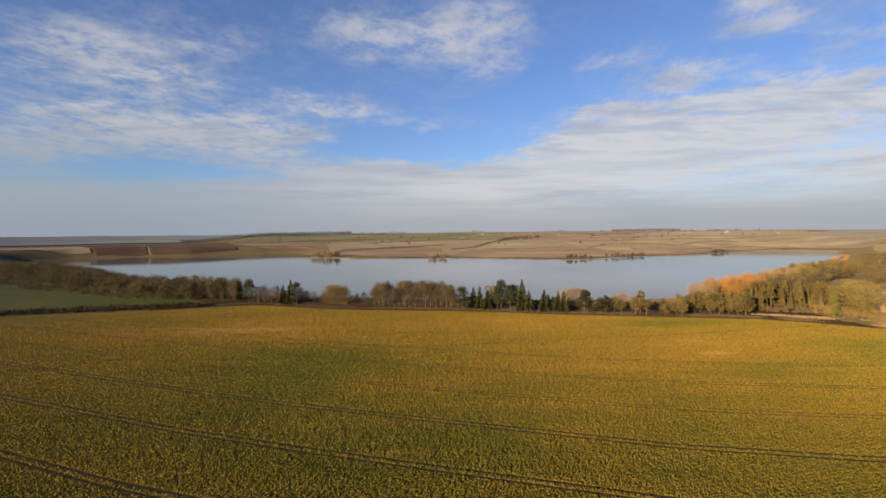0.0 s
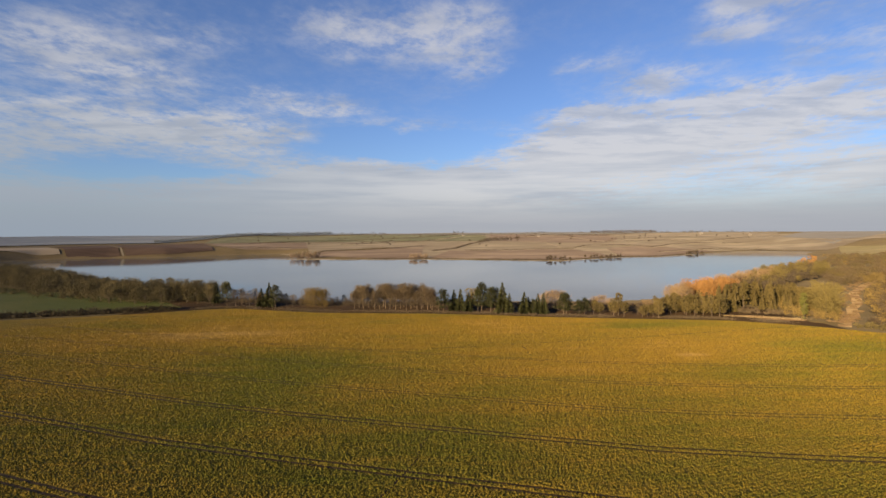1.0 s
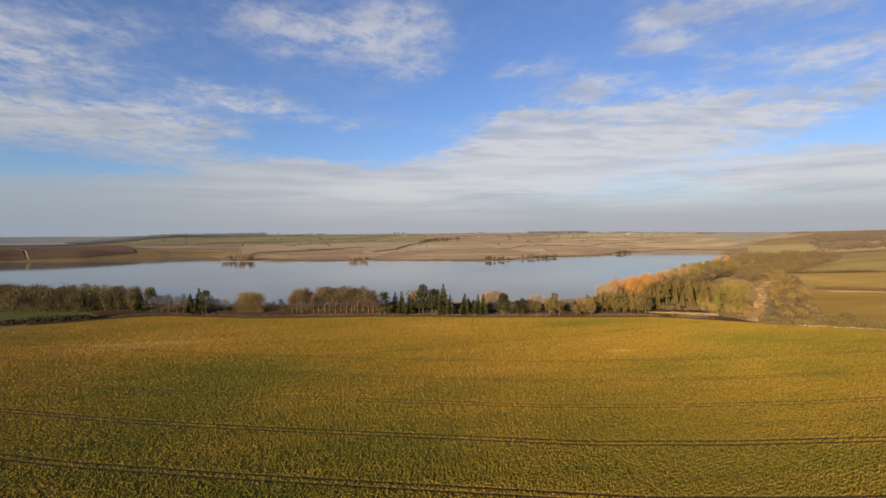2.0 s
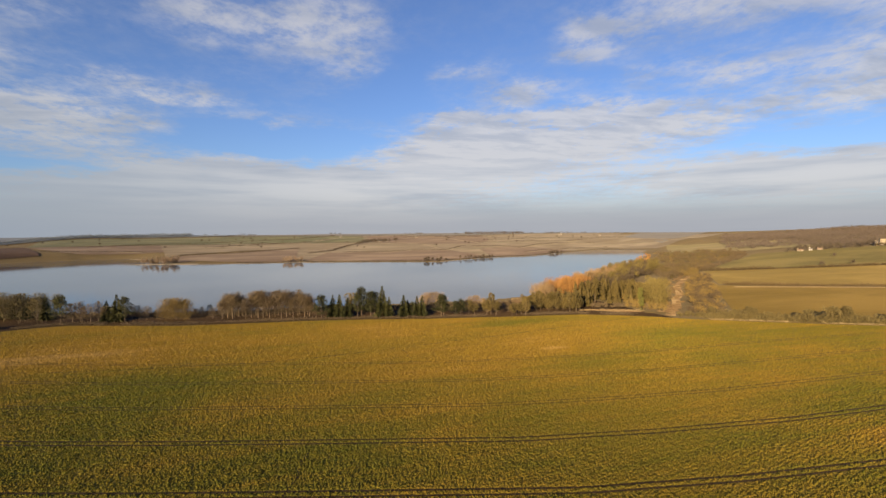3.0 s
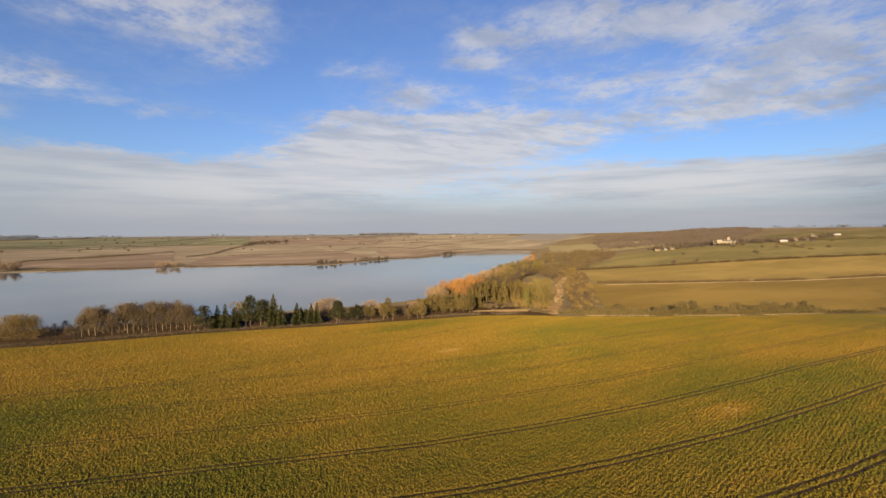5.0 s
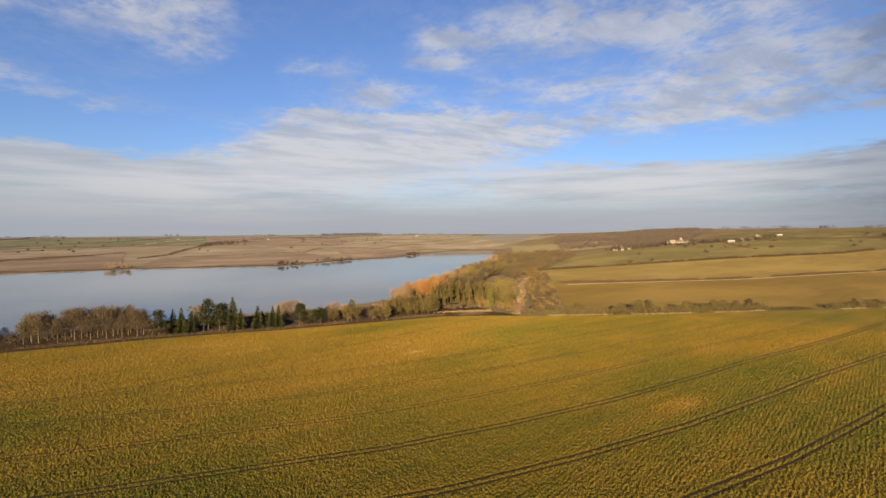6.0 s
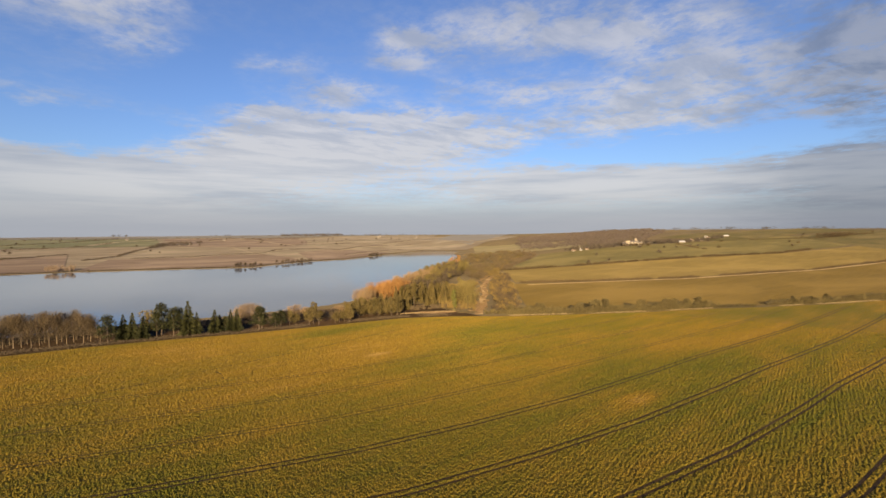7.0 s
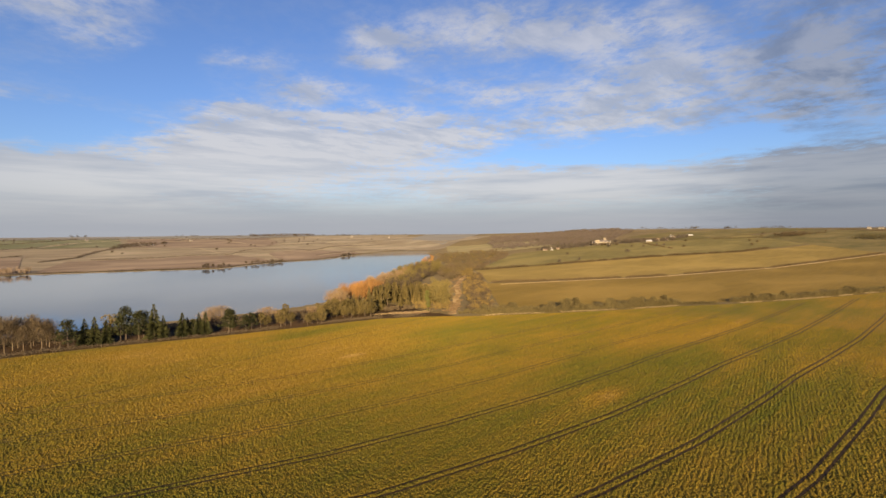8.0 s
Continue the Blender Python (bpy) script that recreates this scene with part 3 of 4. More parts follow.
plant(lambda: leafy_tree("small_pine", NEEDLE_OLIVE, "small olive green pine at the field edge"), "young pines", nearer(OLIVE_PLAN, 12, 1.22), 8)

# the wood on the near right shore: evergreens in front, orange willows along the water
plant(lambda: spruce_tree("plantation_conifer", NEEDLE_OLIVE, "narrow olive green plantation conifer in a close stand", 14, 2.5), "plantation conifers",
      scatter([(186, 284), (222, 266), (256, 310), (268, 340), (238, 346), (200, 318)], 74, 3.9, 10, 14), 14)
plant(lambda: spruce_tree("young_conifer", NEEDLE_OLIVE, "bushy olive young conifer before the orange willows", 9, 2.6), "young conifers",
      scatter([(150, 276), (186, 268), (194, 292), (184, 312), (158, 304)], 38, 3.6, 5.5, 9), 9)
plant(lambda: pine_tree("plantation_pine", NEEDLE_OLIVE, "slender olive green plantation pine with a bare trunk", wide=2.2, low=0.35), "plantation pines",
      scatter([(190, 284), (222, 266), (256, 312), (236, 336), (202, 314)], 30, 5.5, 11, 14.5), 14)
plant(lambda: leafy_tree("small_pine", NEEDLE_OLIVE, "low olive evergreen on the front of the wood", 9, 2.6), "front evergreens",
      scatter([(134, 266), (164, 257), (176, 262), (180, 276), (142, 284)], 30, 3.4, 7, 11), 9)
plant(lambda: bare_tree("orange_willow", TWIG_ORANGE, "bright orange leafless willow by the water", wide=4.8, low=0.1, count=1500), "orange willows",
      scatter([(188, 318), (206, 322), (254, 372), (246, 388), (218, 378), (192, 340)], 28, 4.6, 13, 17), 15)
plant(lambda: bare_tree("bare_tree", TWIG_PEACH, "tawny leafless tree at the end of the willows", wide=4.4, low=0.1, count=1300), "tawny trees",
      scatter([(168, 308), (182, 314), (188, 340), (180, 345)], 7, 4.5, 11, 15) + scatter([(262, 385), (300, 415), (360, 472), (345, 486), (290, 440), (252, 398)], 28, 5.2, 15, 20), 15)
plant(lambda: leafy_tree("light_green_conifer", NEEDLE_LIGHT, "slender light green conifer at the end of the plantation", 14, 1.5, 0.0, 16, 60, 0.7), "light green conifers",
      [(203, 244, 9.0), (208, 250, 13.0), (213, 257, 15.0)], 14)
plant(lambda: bare_tree("bare_tree", TWIG_OLIVE, "leafless olive-brown tree in the lakeside wood", wide=4.2, low=0.25), "wood trees",
      scatter([(270, 350), (330, 400), (460, 520), (560, 640), (520, 660), (380, 520), (290, 430)], 55, 8, 11, 17), 15)
plant(lambda: bare_tree("bare_tree", TWIG_OLIVE, "leafless olive-gold tree beside the ride", wide=4.2, low=0.12, count=800), "ride trees",
      scatter([(214, 258), (252, 286), (324, 354), (304, 368), (246, 314), (208, 272)], 20, 6.0, 8, 13), 15)
plant(lambda: bare_tree("bare_tree", TWIG_BROWN, "leafless brown tree between the ride and the stubble", wide=4.0, low=0.12), "ride edge trees",
      scatter([(226, 226), (236, 214), (282, 256), (360, 340), (430, 412), (420, 420), (340, 350), (288, 296)], 44, 4.6, 4, 7.5), 15)
plant(lambda: leafy_tree("shrub", HEDGE_LEAF, "tawny green shrub by the field corner", 5, 2.4, 0.0, category="shrub"), "corner shrubs",
      scatter([(212, 222), (262, 178), (262, 186), (230, 218), (216, 230)], 34, 2.8, 2.0, 4.0), 5)
plant(lambda: bare_tree("bare_tree", TWIG_ORANGE, "orange-brown leafless tree on the headland shore", wide=4.4, low=0.1), "headland trees",
      scatter([(560, 680), (640, 745), (800, 935), (770, 925), (600, 745), (530, 670)], 44, 8, 6, 11), 15)

plant(lambda: bare_tree("willow", TWIG_OLIVE, "broad round olive-gold leafless tree where the ride begins", wide=6.0, low=0.06, count=2600, width=0.22), "ride willows",
      [(224, 254, 17.0), (232, 264, 19.0), (228, 272, 14.0)], 15)

# the dark wood on the near left shore
plant(lambda: bare_tree("woodland_tree", WOOD_TWIG, "leafless tree of the dark mixed wood", wide=5.4, low=0.08, count=1000, width=0.22), "mixed wood",
      scatter([(-160, 345), (-225, 348), (-310, 392), (-420, 480), (-560, 560), (-590, 600), (-470, 570), (-330, 470), (-225, 420)], 120, 7.5, 10.5, 14), 15)
plant(lambda: bare_tree("woodland_tree", WOOD_TWIG, "leafless tree at the end of the dark mixed wood", wide=4.6, low=0.1, count=1000, width=0.22), "mixed wood end",
      scatter([(-146, 330), (-190, 330), (-235, 342), (-240, 398), (-180, 396), (-146, 360)], 46, 6.0, 13.5, 17.5), 15)
plant(lambda: leafy_tree("ivy_tree", WOOD_TWIG, "tree thick with ivy in the mixed wood", 13, 3.4), "mixed wood ivy trees",
      scatter([(-170, 348), (-260, 368), (-400, 455), (-390, 475), (-240, 390)], 40, 7, 8, 11.5), 13)
plant(lambda: spruce_tree("spruce", NEEDLE_DARK, "dark conifer at the end of the mixed wood"), "mixed wood conifers",
      scatter([(-150, 340), (-182, 350), (-205, 385), (-165, 378)], 9, 6.0, 9, 12), 13)
plant(lambda: leafy_tree("bush", HEDGE_LEAF, "bushy hedgerow thorn with a ragged crown", 6, 2.6, 0.0, category="bush"), "hedgerow bushes",
      [(x, float(edge(x)) + 7 + rng.normal(), rng.uniform(3.6, 7.0) + 2.0 * (rng.random() < 0.15)) for x in np.sort(np.concatenate([rng.uniform(225, 352, 34), rng.uniform(396, 560, 20)]))], 6)


# ---- fields, woods and hedges beyond ----
def field(name, lower, upper, mat, label, rows=18, cols=40, lift=1.1):
    """A field between two of its sides, each a line of corners, laid on the ground."""
    s = np.linspace(0, 1, cols)
    sides = []
    for line in (lower, upper):
        line = np.array(line, float)
        k = np.concatenate([[0], np.cumsum(np.hypot(*np.diff(line, axis=0).T))])
        sides.append(np.stack([np.interp(s * k[-1], k, line[:, 0]), np.interp(s * k[-1], k, line[:, 1])], -1))
    v = np.linspace(0, 1, rows)[:, None, None]
    p = sides[0] * (1 - v) + sides[1] * v
    return structure(name, grid_mesh(name, p[..., 0], p[..., 1], terrain(p[..., 0], p[..., 1]) + lift, mat), label, "field")


def tufts(at, count, half, length, width, up=0.6):
    """Many spikes round each of the places."""
    base = np.repeat(at, count, axis=0) + rng.normal(size=(len(at) * count, 3)) * np.asarray(half)
    floor = np.repeat(at[:, 2], count) - half[2]
    base[:, 2] = np.maximum(base[:, 2], floor)
    way = unit(rng.normal(size=base.shape) + [0, 0, up])
    k = len(base)
    return spikes(base, way, length * rng.uniform(0.5, 1.2, k), width * rng.uniform(0.7, 1.4, k))


def hedge(line, wide, high, step, mat, label, gap=0.0, count=20, name="hedge", size=1.0):
    """A hedgerow: one mass of twigs along a line, with taller bushes and thin places."""
    line = np.array(line, float)
    k = np.concatenate([[0], np.cumsum(np.hypot(*np.diff(line, axis=0).T))])
    s = np.arange(0, k[-1], step)
    x, y = np.interp(s, k, line[:, 0]), np.interp(s, k, line[:, 1])
    wave = np.array([noise.noise((a * 0.05, line[0][0] * 0.1, line[0][1] * 0.1)) for a in s])
    keep = wave > gap - 0.6
    x, y, tall = x[keep], y[keep], (high * (0.75 + 0.7 * np.clip(wave, -0.5, 1.0)) * rng.uniform(0.7, 1.25, len(s)))[keep]
    x, y = x + rng.normal(size=len(x)) * wide * 0.2, y + rng.normal(size=len(x)) * wide * 0.2
    pieces = []
    for layer in (0.25, 0.6):
        at = np.stack([x, y, terrain(x, y) + tall * layer], -1)
        pieces.append(tufts(at, count, (wide * 0.3, wide * 0.3, high * 0.2), 0.6 + 0.16 * high * size, (0.22 + 0.06 * high) * size))
    return tagged(new(name, mesh(name, *joined(pieces), mat)), label, "hedge", kind="stuff")


def far_wood(poly, count, high, mat, label, size=5.0, name="far_wood", count_each=60, bit=2.6):
    """A wood too far off to tell its trees apart."""
    p = np.array(scatter(poly, count, size * 0.8, 0.5 * high, 1.3 * high))
    at = np.stack([p[:, 0], p[:, 1], terrain(p[:, 0], p[:, 1]) + p[:, 2] * 0.55], -1)
    pieces = [tufts(at, count_each, (size * 0.3, size * 0.3, high * 0.2), bit, bit * 0.4)]
    for x, y, h in p:
        z = float(terrain(x, y))
        pieces.append(tube([[x, y, z - 0.2], [x, y, z + h * 0.6]], [0.3, 0.1], 3))
    return tagged(new(name, mesh(name, *joined([(v, np.asarray(f)) for v, f in pieces]), mat)), label, "woodland", kind="stuff")


HILL_TWIG = plain("hill_twig", (0.088, 0.068, 0.055), (0.128, 0.098, 0.078), 0.95, 0.05)
STUBBLE = field_material("stubble", (0.083, 0.057, 0.015), (0.108, 0.073, 0.018), (0.130, 0.088, 0.025), 0.2, 0.08, 18)
LEY = field_material("ley", (0.106, 0.076, 0.023), (0.134, 0.097, 0.030), (0.160, 0.114, 0.038), 0.2, 0.1, 18)
MEADOW = field_material("meadow", (0.070, 0.059, 0.022), (0.095, 0.078, 0.029), (0.121, 0.096, 0.037), 0.08, 0.3, 30)
HILL_PASTURE = field_material("hill_pasture", (0.055, 0.048, 0.018), (0.078, 0.064, 0.024), (0.108, 0.084, 0.036), 0.05, 0.3, 10)
PLOUGH = field_material("plough", (0.043, 0.029, 0.023), (0.060, 0.040, 0.031), (0.069, 0.047, 0.035), 0.08, 0.1, 40)
# the next four carry distance haze in their base colours: dulled and blued
HAZY_BROWN = field_material("hazy_brown", (0.080, 0.059, 0.046), (0.112, 0.084, 0.066), (0.144, 0.111, 0.087), 0.06, 0.15, 10)
HAZY_TAN = field_material("hazy_tan", (0.097, 0.078, 0.058), (0.133, 0.109, 0.081), (0.167, 0.141, 0.107), 0.05, 0.15, -20)
HAZY_STRAW = field_material("hazy_straw", (0.175, 0.143, 0.104), (0.197, 0.165, 0.124), (0.188, 0.153, 0.118), 0.05, 0.15, 5)
HAZY_GREEN = field_material("hazy_green", (0.058, 0.061, 0.037), (0.084, 0.086, 0.052), (0.116, 0.108, 0.069), 0.05, 0.2, 30)
PALE_HILL = field_material("pale_hill", (0.115, 0.098, 0.052), (0.13, 0.108, 0.058), (0.15, 0.122, 0.066), 0.05, 0.15, 5)
FAR_TWIG = plain("far_twig", (0.060, 0.046, 0.034), (0.093, 0.071, 0.053), 0.95, 0.05)
FIELD_TWIG = plain("field_twig", (0.068, 0.048, 0.025), (0.138, 0.094, 0.048), 0.95, 0.2)
# distant hedges and ridge trees, their brown greyed to include haze
HAZY_TWIG = plain("hazy_twig", (0.075, 0.063, 0.053), (0.102, 0.087, 0.072), 0.95, 0.05)

# right of the wood, up to the manor
field("stubble_field", [(238, 206), (345, 146), (425, 98), (512, 57), (712, -45)], [(360, 338), (437, 288), (542, 238), (700, 198), (1114, 86)],
      STUBBLE, "brown stubble field behind the hedge", 24, 60, 0.15)
field("ley_field", [(374, 346), (445, 300), (545, 250), (702, 210), (1120, 98)], [(512, 500), (640, 472), (757, 424), (915, 368), (1053, 297), (1330, 235)],
      LEY, "yellow-green grass ley beyond the stubble", 24, 60, 0.2)
field("manor_meadow", [(528, 512), (645, 484), (760, 436), (915, 380), (1060, 308), (1330, 248)], [(905, 752), (975, 690), (1155, 632), (1400, 540), (1720, 470)],
      MEADOW, "sloping green meadow below the manor house", 24, 40)
field("hill_pasture", [(1104, 84), (1310, 226), (1700, 452)], [(1500, -160), (1900, 100), (2250, 330)], HILL_PASTURE, "green hill pasture on the skyline", 24, 40, 0.3)
field("hill_pasture", [(730, -50), (930, 10), (1122, 80)], [(900, -300), (1250, -250), (1500, -170)], HILL_PASTURE, "green pasture rising behind the stubble", 24, 40, 0.3)
field("upper_pasture", [(1410, 545), (1730, 480), (2250, 345)], [(1500, 760), (1900, 800), (2500, 600)], HILL_PASTURE, "upper pasture by the farm buildings")
field("pale_hillside", [(880, 960), (985, 830), (1090, 760)], [(1180, 1300), (1280, 1130), (1330, 980)], PALE_HILL, "pale straw field on the hillside beyond the wood")

# across the water
field("far_slope", [(-8, 1030), (169, 972), (263, 930), (349, 992), (426, 1032), (525, 1048), (690, 1172), (813, 1264), (960, 1326), (1100, 1250)],
      [(2420 * math.sin(radians(q)), 2420 * math.cos(radians(q))) for q in range(-2, 49, 5)], HAZY_TAN, "tan farmland rising from the far shore", 60, 90, 0.7)
field("brown_field", [(-240, 1112), (-103, 1038), (-8, 1024)], [(-290, 1244), (-163, 1302), (0, 1500)], HAZY_BROWN, "red-brown ploughed field on the far shore")
field("brown_field", [(12, 1026), (169, 966), (263, 922), (349, 984), (426, 1024)], [(70, 1268), (147, 1266), (240, 1256), (308, 1292), (400, 1242)],
      HAZY_BROWN, "red-brown field above the far bank")
field("tan_field", [(110, 1284), (240, 1272), (308, 1308), (410, 1305)], [(165, 1490), (300, 1560), (430, 1560), (575, 1500)], HAZY_TAN, "tan arable field on the far hill")
field("tan_field", [(440, 1040), (525, 1038), (690, 1164), (790, 1250)], [(480, 1225), (520, 1275), (628, 1326), (760, 1340)], HAZY_BROWN, "tan field sloping to the far shore")
field("straw_field", [(510, 1292), (628, 1338), (860, 1320), (1090, 1330)], [(590, 1500), (720, 1700), (1000, 1750), (1300, 1680)], HAZY_TAN, "tan field on the far slope")
field("brown_field", [(255, 1730), (430, 1575), (585, 1515), (715, 1715)], [(320, 2300), (520, 2250), (700, 2250), (900, 2300)], HAZY_BROWN, "brown field near the far ridge")
field("straw_field", [(730, 1720), (1000, 1765), (1300, 1700)], [(920, 2320), (1250, 2350), (1700, 2200)], HAZY_TAN, "tan field below the far ridge")
field("green_field", [(-300, 1252), (-141, 1416), (150, 1500)], [(-420, 1700), (-100, 1800), (235, 1715)], HAZY_TAN, "tan field beside the bushy spur")
field("green_field", [(-440, 1715), (-100, 1818), (235, 1740)], [(-620, 2400), (-100, 2450), (300, 2320)], HAZY_GREEN, "dull green field on the far ridge")
field("plough_field", [(-868, 1186), (-764, 1225)], [(-1060, 1400), (-968, 1490)], PLOUGH, "dark ploughed field above the far shore")
field("plough_field", [(-752, 1226), (-660, 1240), (-580, 1330)], [(-956, 1492), (-860, 1590), (-773, 1690)], PLOUGH, "dark ploughed field with a pale track beside it")
field("pale_track", [(-760, 1225), (-756, 1226)], [(-964, 1490), (-960, 1492)], HAZY_TAN, "pale farm track between two dark fields")
field("straw_field", [(-1020, 1110), (-890, 1196)], [(-1280, 1290), (-1056, 1372)], HAZY_STRAW, "straw-yellow field at the head of the lake")
field("green_field", [(-560, 1385), (-330, 1385)], [(-765, 1670), (-412, 1700)], HAZY_BROWN, "brown field above the bay", lift=0.8)
field("green_field", [(-770, 1690), (-415, 1717)], [(-1000, 2300), (-590, 2402)], HAZY_GREEN, "dull green field behind the bay", lift=0.8)

# banks, verges and the ride
bu, bv = np.meshgrid(np.linspace(-185, 205, 80), np.linspace(0, 1, 12), indexing="ij")
by = edge(bu) + 0.5 + bv * 70
structure("bank", grid_mesh("bank", bu, by, terrain(bu, by) + 0.12, LEAF_LITTER), "dark brown leaf-strewn bank under the lakeside trees", "bank")
STRAW_BLADE = plain("straw_blade", (0.247, 0.176, 0.086), (0.360, 0.266, 0.143), 0.9, 0.8)
BRACKEN_FROND = plain("bracken_frond", (0.115, 0.072, 0.037), (0.21, 0.142, 0.073), 0.9, 0.3)
BRACKEN = field_material("bracken", (0.102, 0.059, 0.027), (0.156, 0.099, 0.048), (0.276, 0.198, 0.102), 0.5, 1.0, 0, 0.06)
HEDGE_BANK = field_material("hedge_bank", (0.085, 0.058, 0.024), (0.12, 0.083, 0.036), (0.065, 0.05, 0.024), 0.3, 0.5)
PALE_GRASS = field_material("pale_grass", (0.264, 0.195, 0.106), (0.306, 0.232, 0.138), (0.222, 0.158, 0.080), 0.8, 1.0)
vx = np.linspace(226, 690, 120)
structure("verge", ribbon("verge", vx, edge(vx) + 1.0, 2.4, 0.3, ROUGH_GRASS), "narrow dry grass verge along the hedge", "verge")
hedge([(x, float(edge(x)) + 1.5) for x in range(214, 690, 8)], 2.6, 1.0, 0.35, STRAW_BLADE, "broken line of pale dead grass along the field margin", 0.6, count=5, name="margin_grass", size=0.6)
vx = np.array([365, 440, 545, 701, 900, 1117])
structure("verge", ribbon("verge", np.interp(np.linspace(0, 5, 60), range(6), vx), np.interp(np.linspace(0, 5, 60), range(6), [320, 288, 241, 201, 146, 89]), 4.5, 0.5, PALE_GRASS),
          "pale grass strip along the field hedge", "verge")
structure("ride", ribbon("ride", [208, 220, 240, 262, 280, 302, 322, 345, 372, 405, 440], [225, 238, 254, 279, 294, 318, 342, 362, 386, 414, 442], 5.5, 0.2, BRACKEN), "patchy brown and straw-pale bracken ride through the wood", "track")
field("left_pasture", [(-600, 152), (-430, 240), (-253, 290), (-199, 302), (-160, 318)], [(-700, 540), (-500, 510), (-340, 425), (-200, 362)], GRASS, "green pasture in front of the dark wood, darkened for shade", 20, 40, 0.15)

def ragged_patch(name, x, y, wide, deep, turn, mat, label, lift=0.26):
    """A patch of ground with an uneven rim."""
    a = np.linspace(0, 2 * np.pi, 36, endpoint=False)
    rim = np.array([1 + 0.35 * noise.noise((math.cos(q) * 1.7 + x, math.sin(q) * 1.7, y)) for q in a])
    r, rim = np.meshgrid(np.linspace(0.02, 1, 6), rim, indexing="ij")
    u, v = r * rim * np.cos(a) * wide, r * rim * np.sin(a) * deep
    c, s = math.cos(radians(turn)), math.sin(radians(turn))
    px, py = x + u * c - v * s, y + u * s + v * c
    return structure(name, grid_mesh(name, px, py, terrain(px, py) + lift, mat, closed=True), label, "ground patch")


ragged_patch("brown_patch", 208, 236, 8, 4, -35, HEDGE_BANK, "dark brown patch of ground where the ride meets the field")
ragged_patch("dead_grass", 190, 250, 15, 4.5, -33, BRACKEN, "patch of flattened straw-coloured grass before the conifers")

# hedges
hedge([(x, float(edge(x)) + 7) for x in range(222, 354, 10)], 6, 5.0, 0.6, HEDGE_LEAF, "rough tawny winter hedge between crop and stubble", 0.1, count=34)
hedge([(x, float(edge(x)) + 6) for x in range(354, 396, 5)], 3.5, 2.2, 0.8, HEDGE_LEAF, "low gappy stretch of the field hedge", 0.45, count=20)
hedge([(x, float(edge(x)) + 7) for x in range(394, 690, 10)], 5, 4.2, 0.7, HEDGE_LEAF, "brown winter hedge beyond the gap", 0.2, count=34)
hedge([(x, float(edge(x)) + 9) for x in range(-600, -140, 20)], 5.0, 4.2, 0.8, HEDGE_DARK, "dark unclipped hedge beside the pasture", count=34)
hedge([(375, 338), (441, 295), (544, 246), (701, 206), (900, 151), (1117, 94)], 5, 3.4, 1.0, FIELD_TWIG, "thin brown hedge beyond the stubble", 0.2)
hedge([(514, 506), (642, 478), (758, 430), (915, 374), (1055, 303), (1180, 285)], 6, 4.5, 1.3, FIELD_TWIG, "straggling hedge below the meadow", 0.25)
hedge([(1475, 492), (1540, 430), (1603, 365), (1760, 345), (1900, 300)], 7, 5, 2.5, FIELD_TWIG, "far hedge across the upper meadow", 0.3)
hedge([(1227, 574), (1150, 505), (1085, 443)], 5, 4, 2, FIELD_TWIG, "short hedge down the meadow", 0.2)
hedge([(24, 1262), (95, 1378), (112, 1459), (157, 1587), (201, 1679), (250, 1790)], 8, 5, 2.5, FAR_TWIG, "dark overgrown hedge climbing the far hill", 0.1)
hedge([(-440, 1707), (-100, 1809), (240, 1725)], 5, 3.6, 4, HAZY_TWIG, "hedge across the far ridge", 0.1)
hedge([(-1046, 1380), (-955, 1465), (-775, 1672)], 5, 3, 4, HAZY_TWIG, "hedge round the dark fields", 0.2)
hedge([(720, 1712), (1000, 1757), (1310, 1690)], 5, 4, 4, HAZY_TWIG, "hedge on the far slope", 0.15)
hedge([(320, 2310), (700, 2262), (1250, 2355), (1700, 2210)], 12, 8, 6, HAZY_TWIG, "trees along the far ridge", 0.1)
hedge([(-1000, 2310), (-640, 2405), (-100, 2455), (310, 2325)], 12, 8, 6, HAZY_TWIG, "trees along the far left ridge", 0.2)
hedge([(2500 * math.sin(radians(q)), 2500 * math.cos(radians(q))) for q in range(56, 97, 3)], 14, 5, 6, HAZY_TWIG, "hedge along the skyline of the pastures", 0.2)
hedge([(1900, 100), (2080, 210), (2260, 335)], 8, 5, 4, FIELD_TWIG, "hedge near the top of the pastures", 0.2)
hedge([(1500, -165), (1700, -40), (1900, 95)], 8, 6, 4, FIELD_TWIG, "skyline hedge on the hill", 0.15)

for line, broad in (([(375, 338), (441, 295), (544, 246), (701, 206), (900, 151), (1117, 94)], 11), ([(514, 506), (642, 478), (758, 430), (915, 374), (1055, 303), (1180, 285)], 14)):
    k = np.linspace(0, len(line) - 1, 70)
    structure("hedge_bank", ribbon("hedge_bank", np.interp(k, range(len(line)), [p[0] for p in line]), np.interp(k, range(len(line)), [p[1] for p in line]), broad, 0.35, HEDGE_BANK),
              "rough brown bank under a field hedge", "verge")

# far woods
sx, sv = np.meshgrid(np.linspace(0, 1, 24), np.linspace(-1, 1, 9), indexing="ij")
half = 1.5 + 22 * sx ** 0.8
structure("spit", grid_mesh("spit", -338 + 150 * sx + 6 * np.sin(sx * 5), 1084 - 34 * sx + half * sv, LAKE_LEVEL - 0.5 + 1.3 * np.cos(sv * 1.5) * np.minimum(1, 0.5 + 3 * sx), HAZY_STRAW),
          "low pale tongue of land running out into the lake", "shore")
far_wood([(-305, 1075), (-250, 1060), (-235, 1090), (-255, 1120), (-300, 1095)], 34, 14, PALE_TWIG, "pale leafless willows on the spit", 5, "far_wood", 110, 2.0)
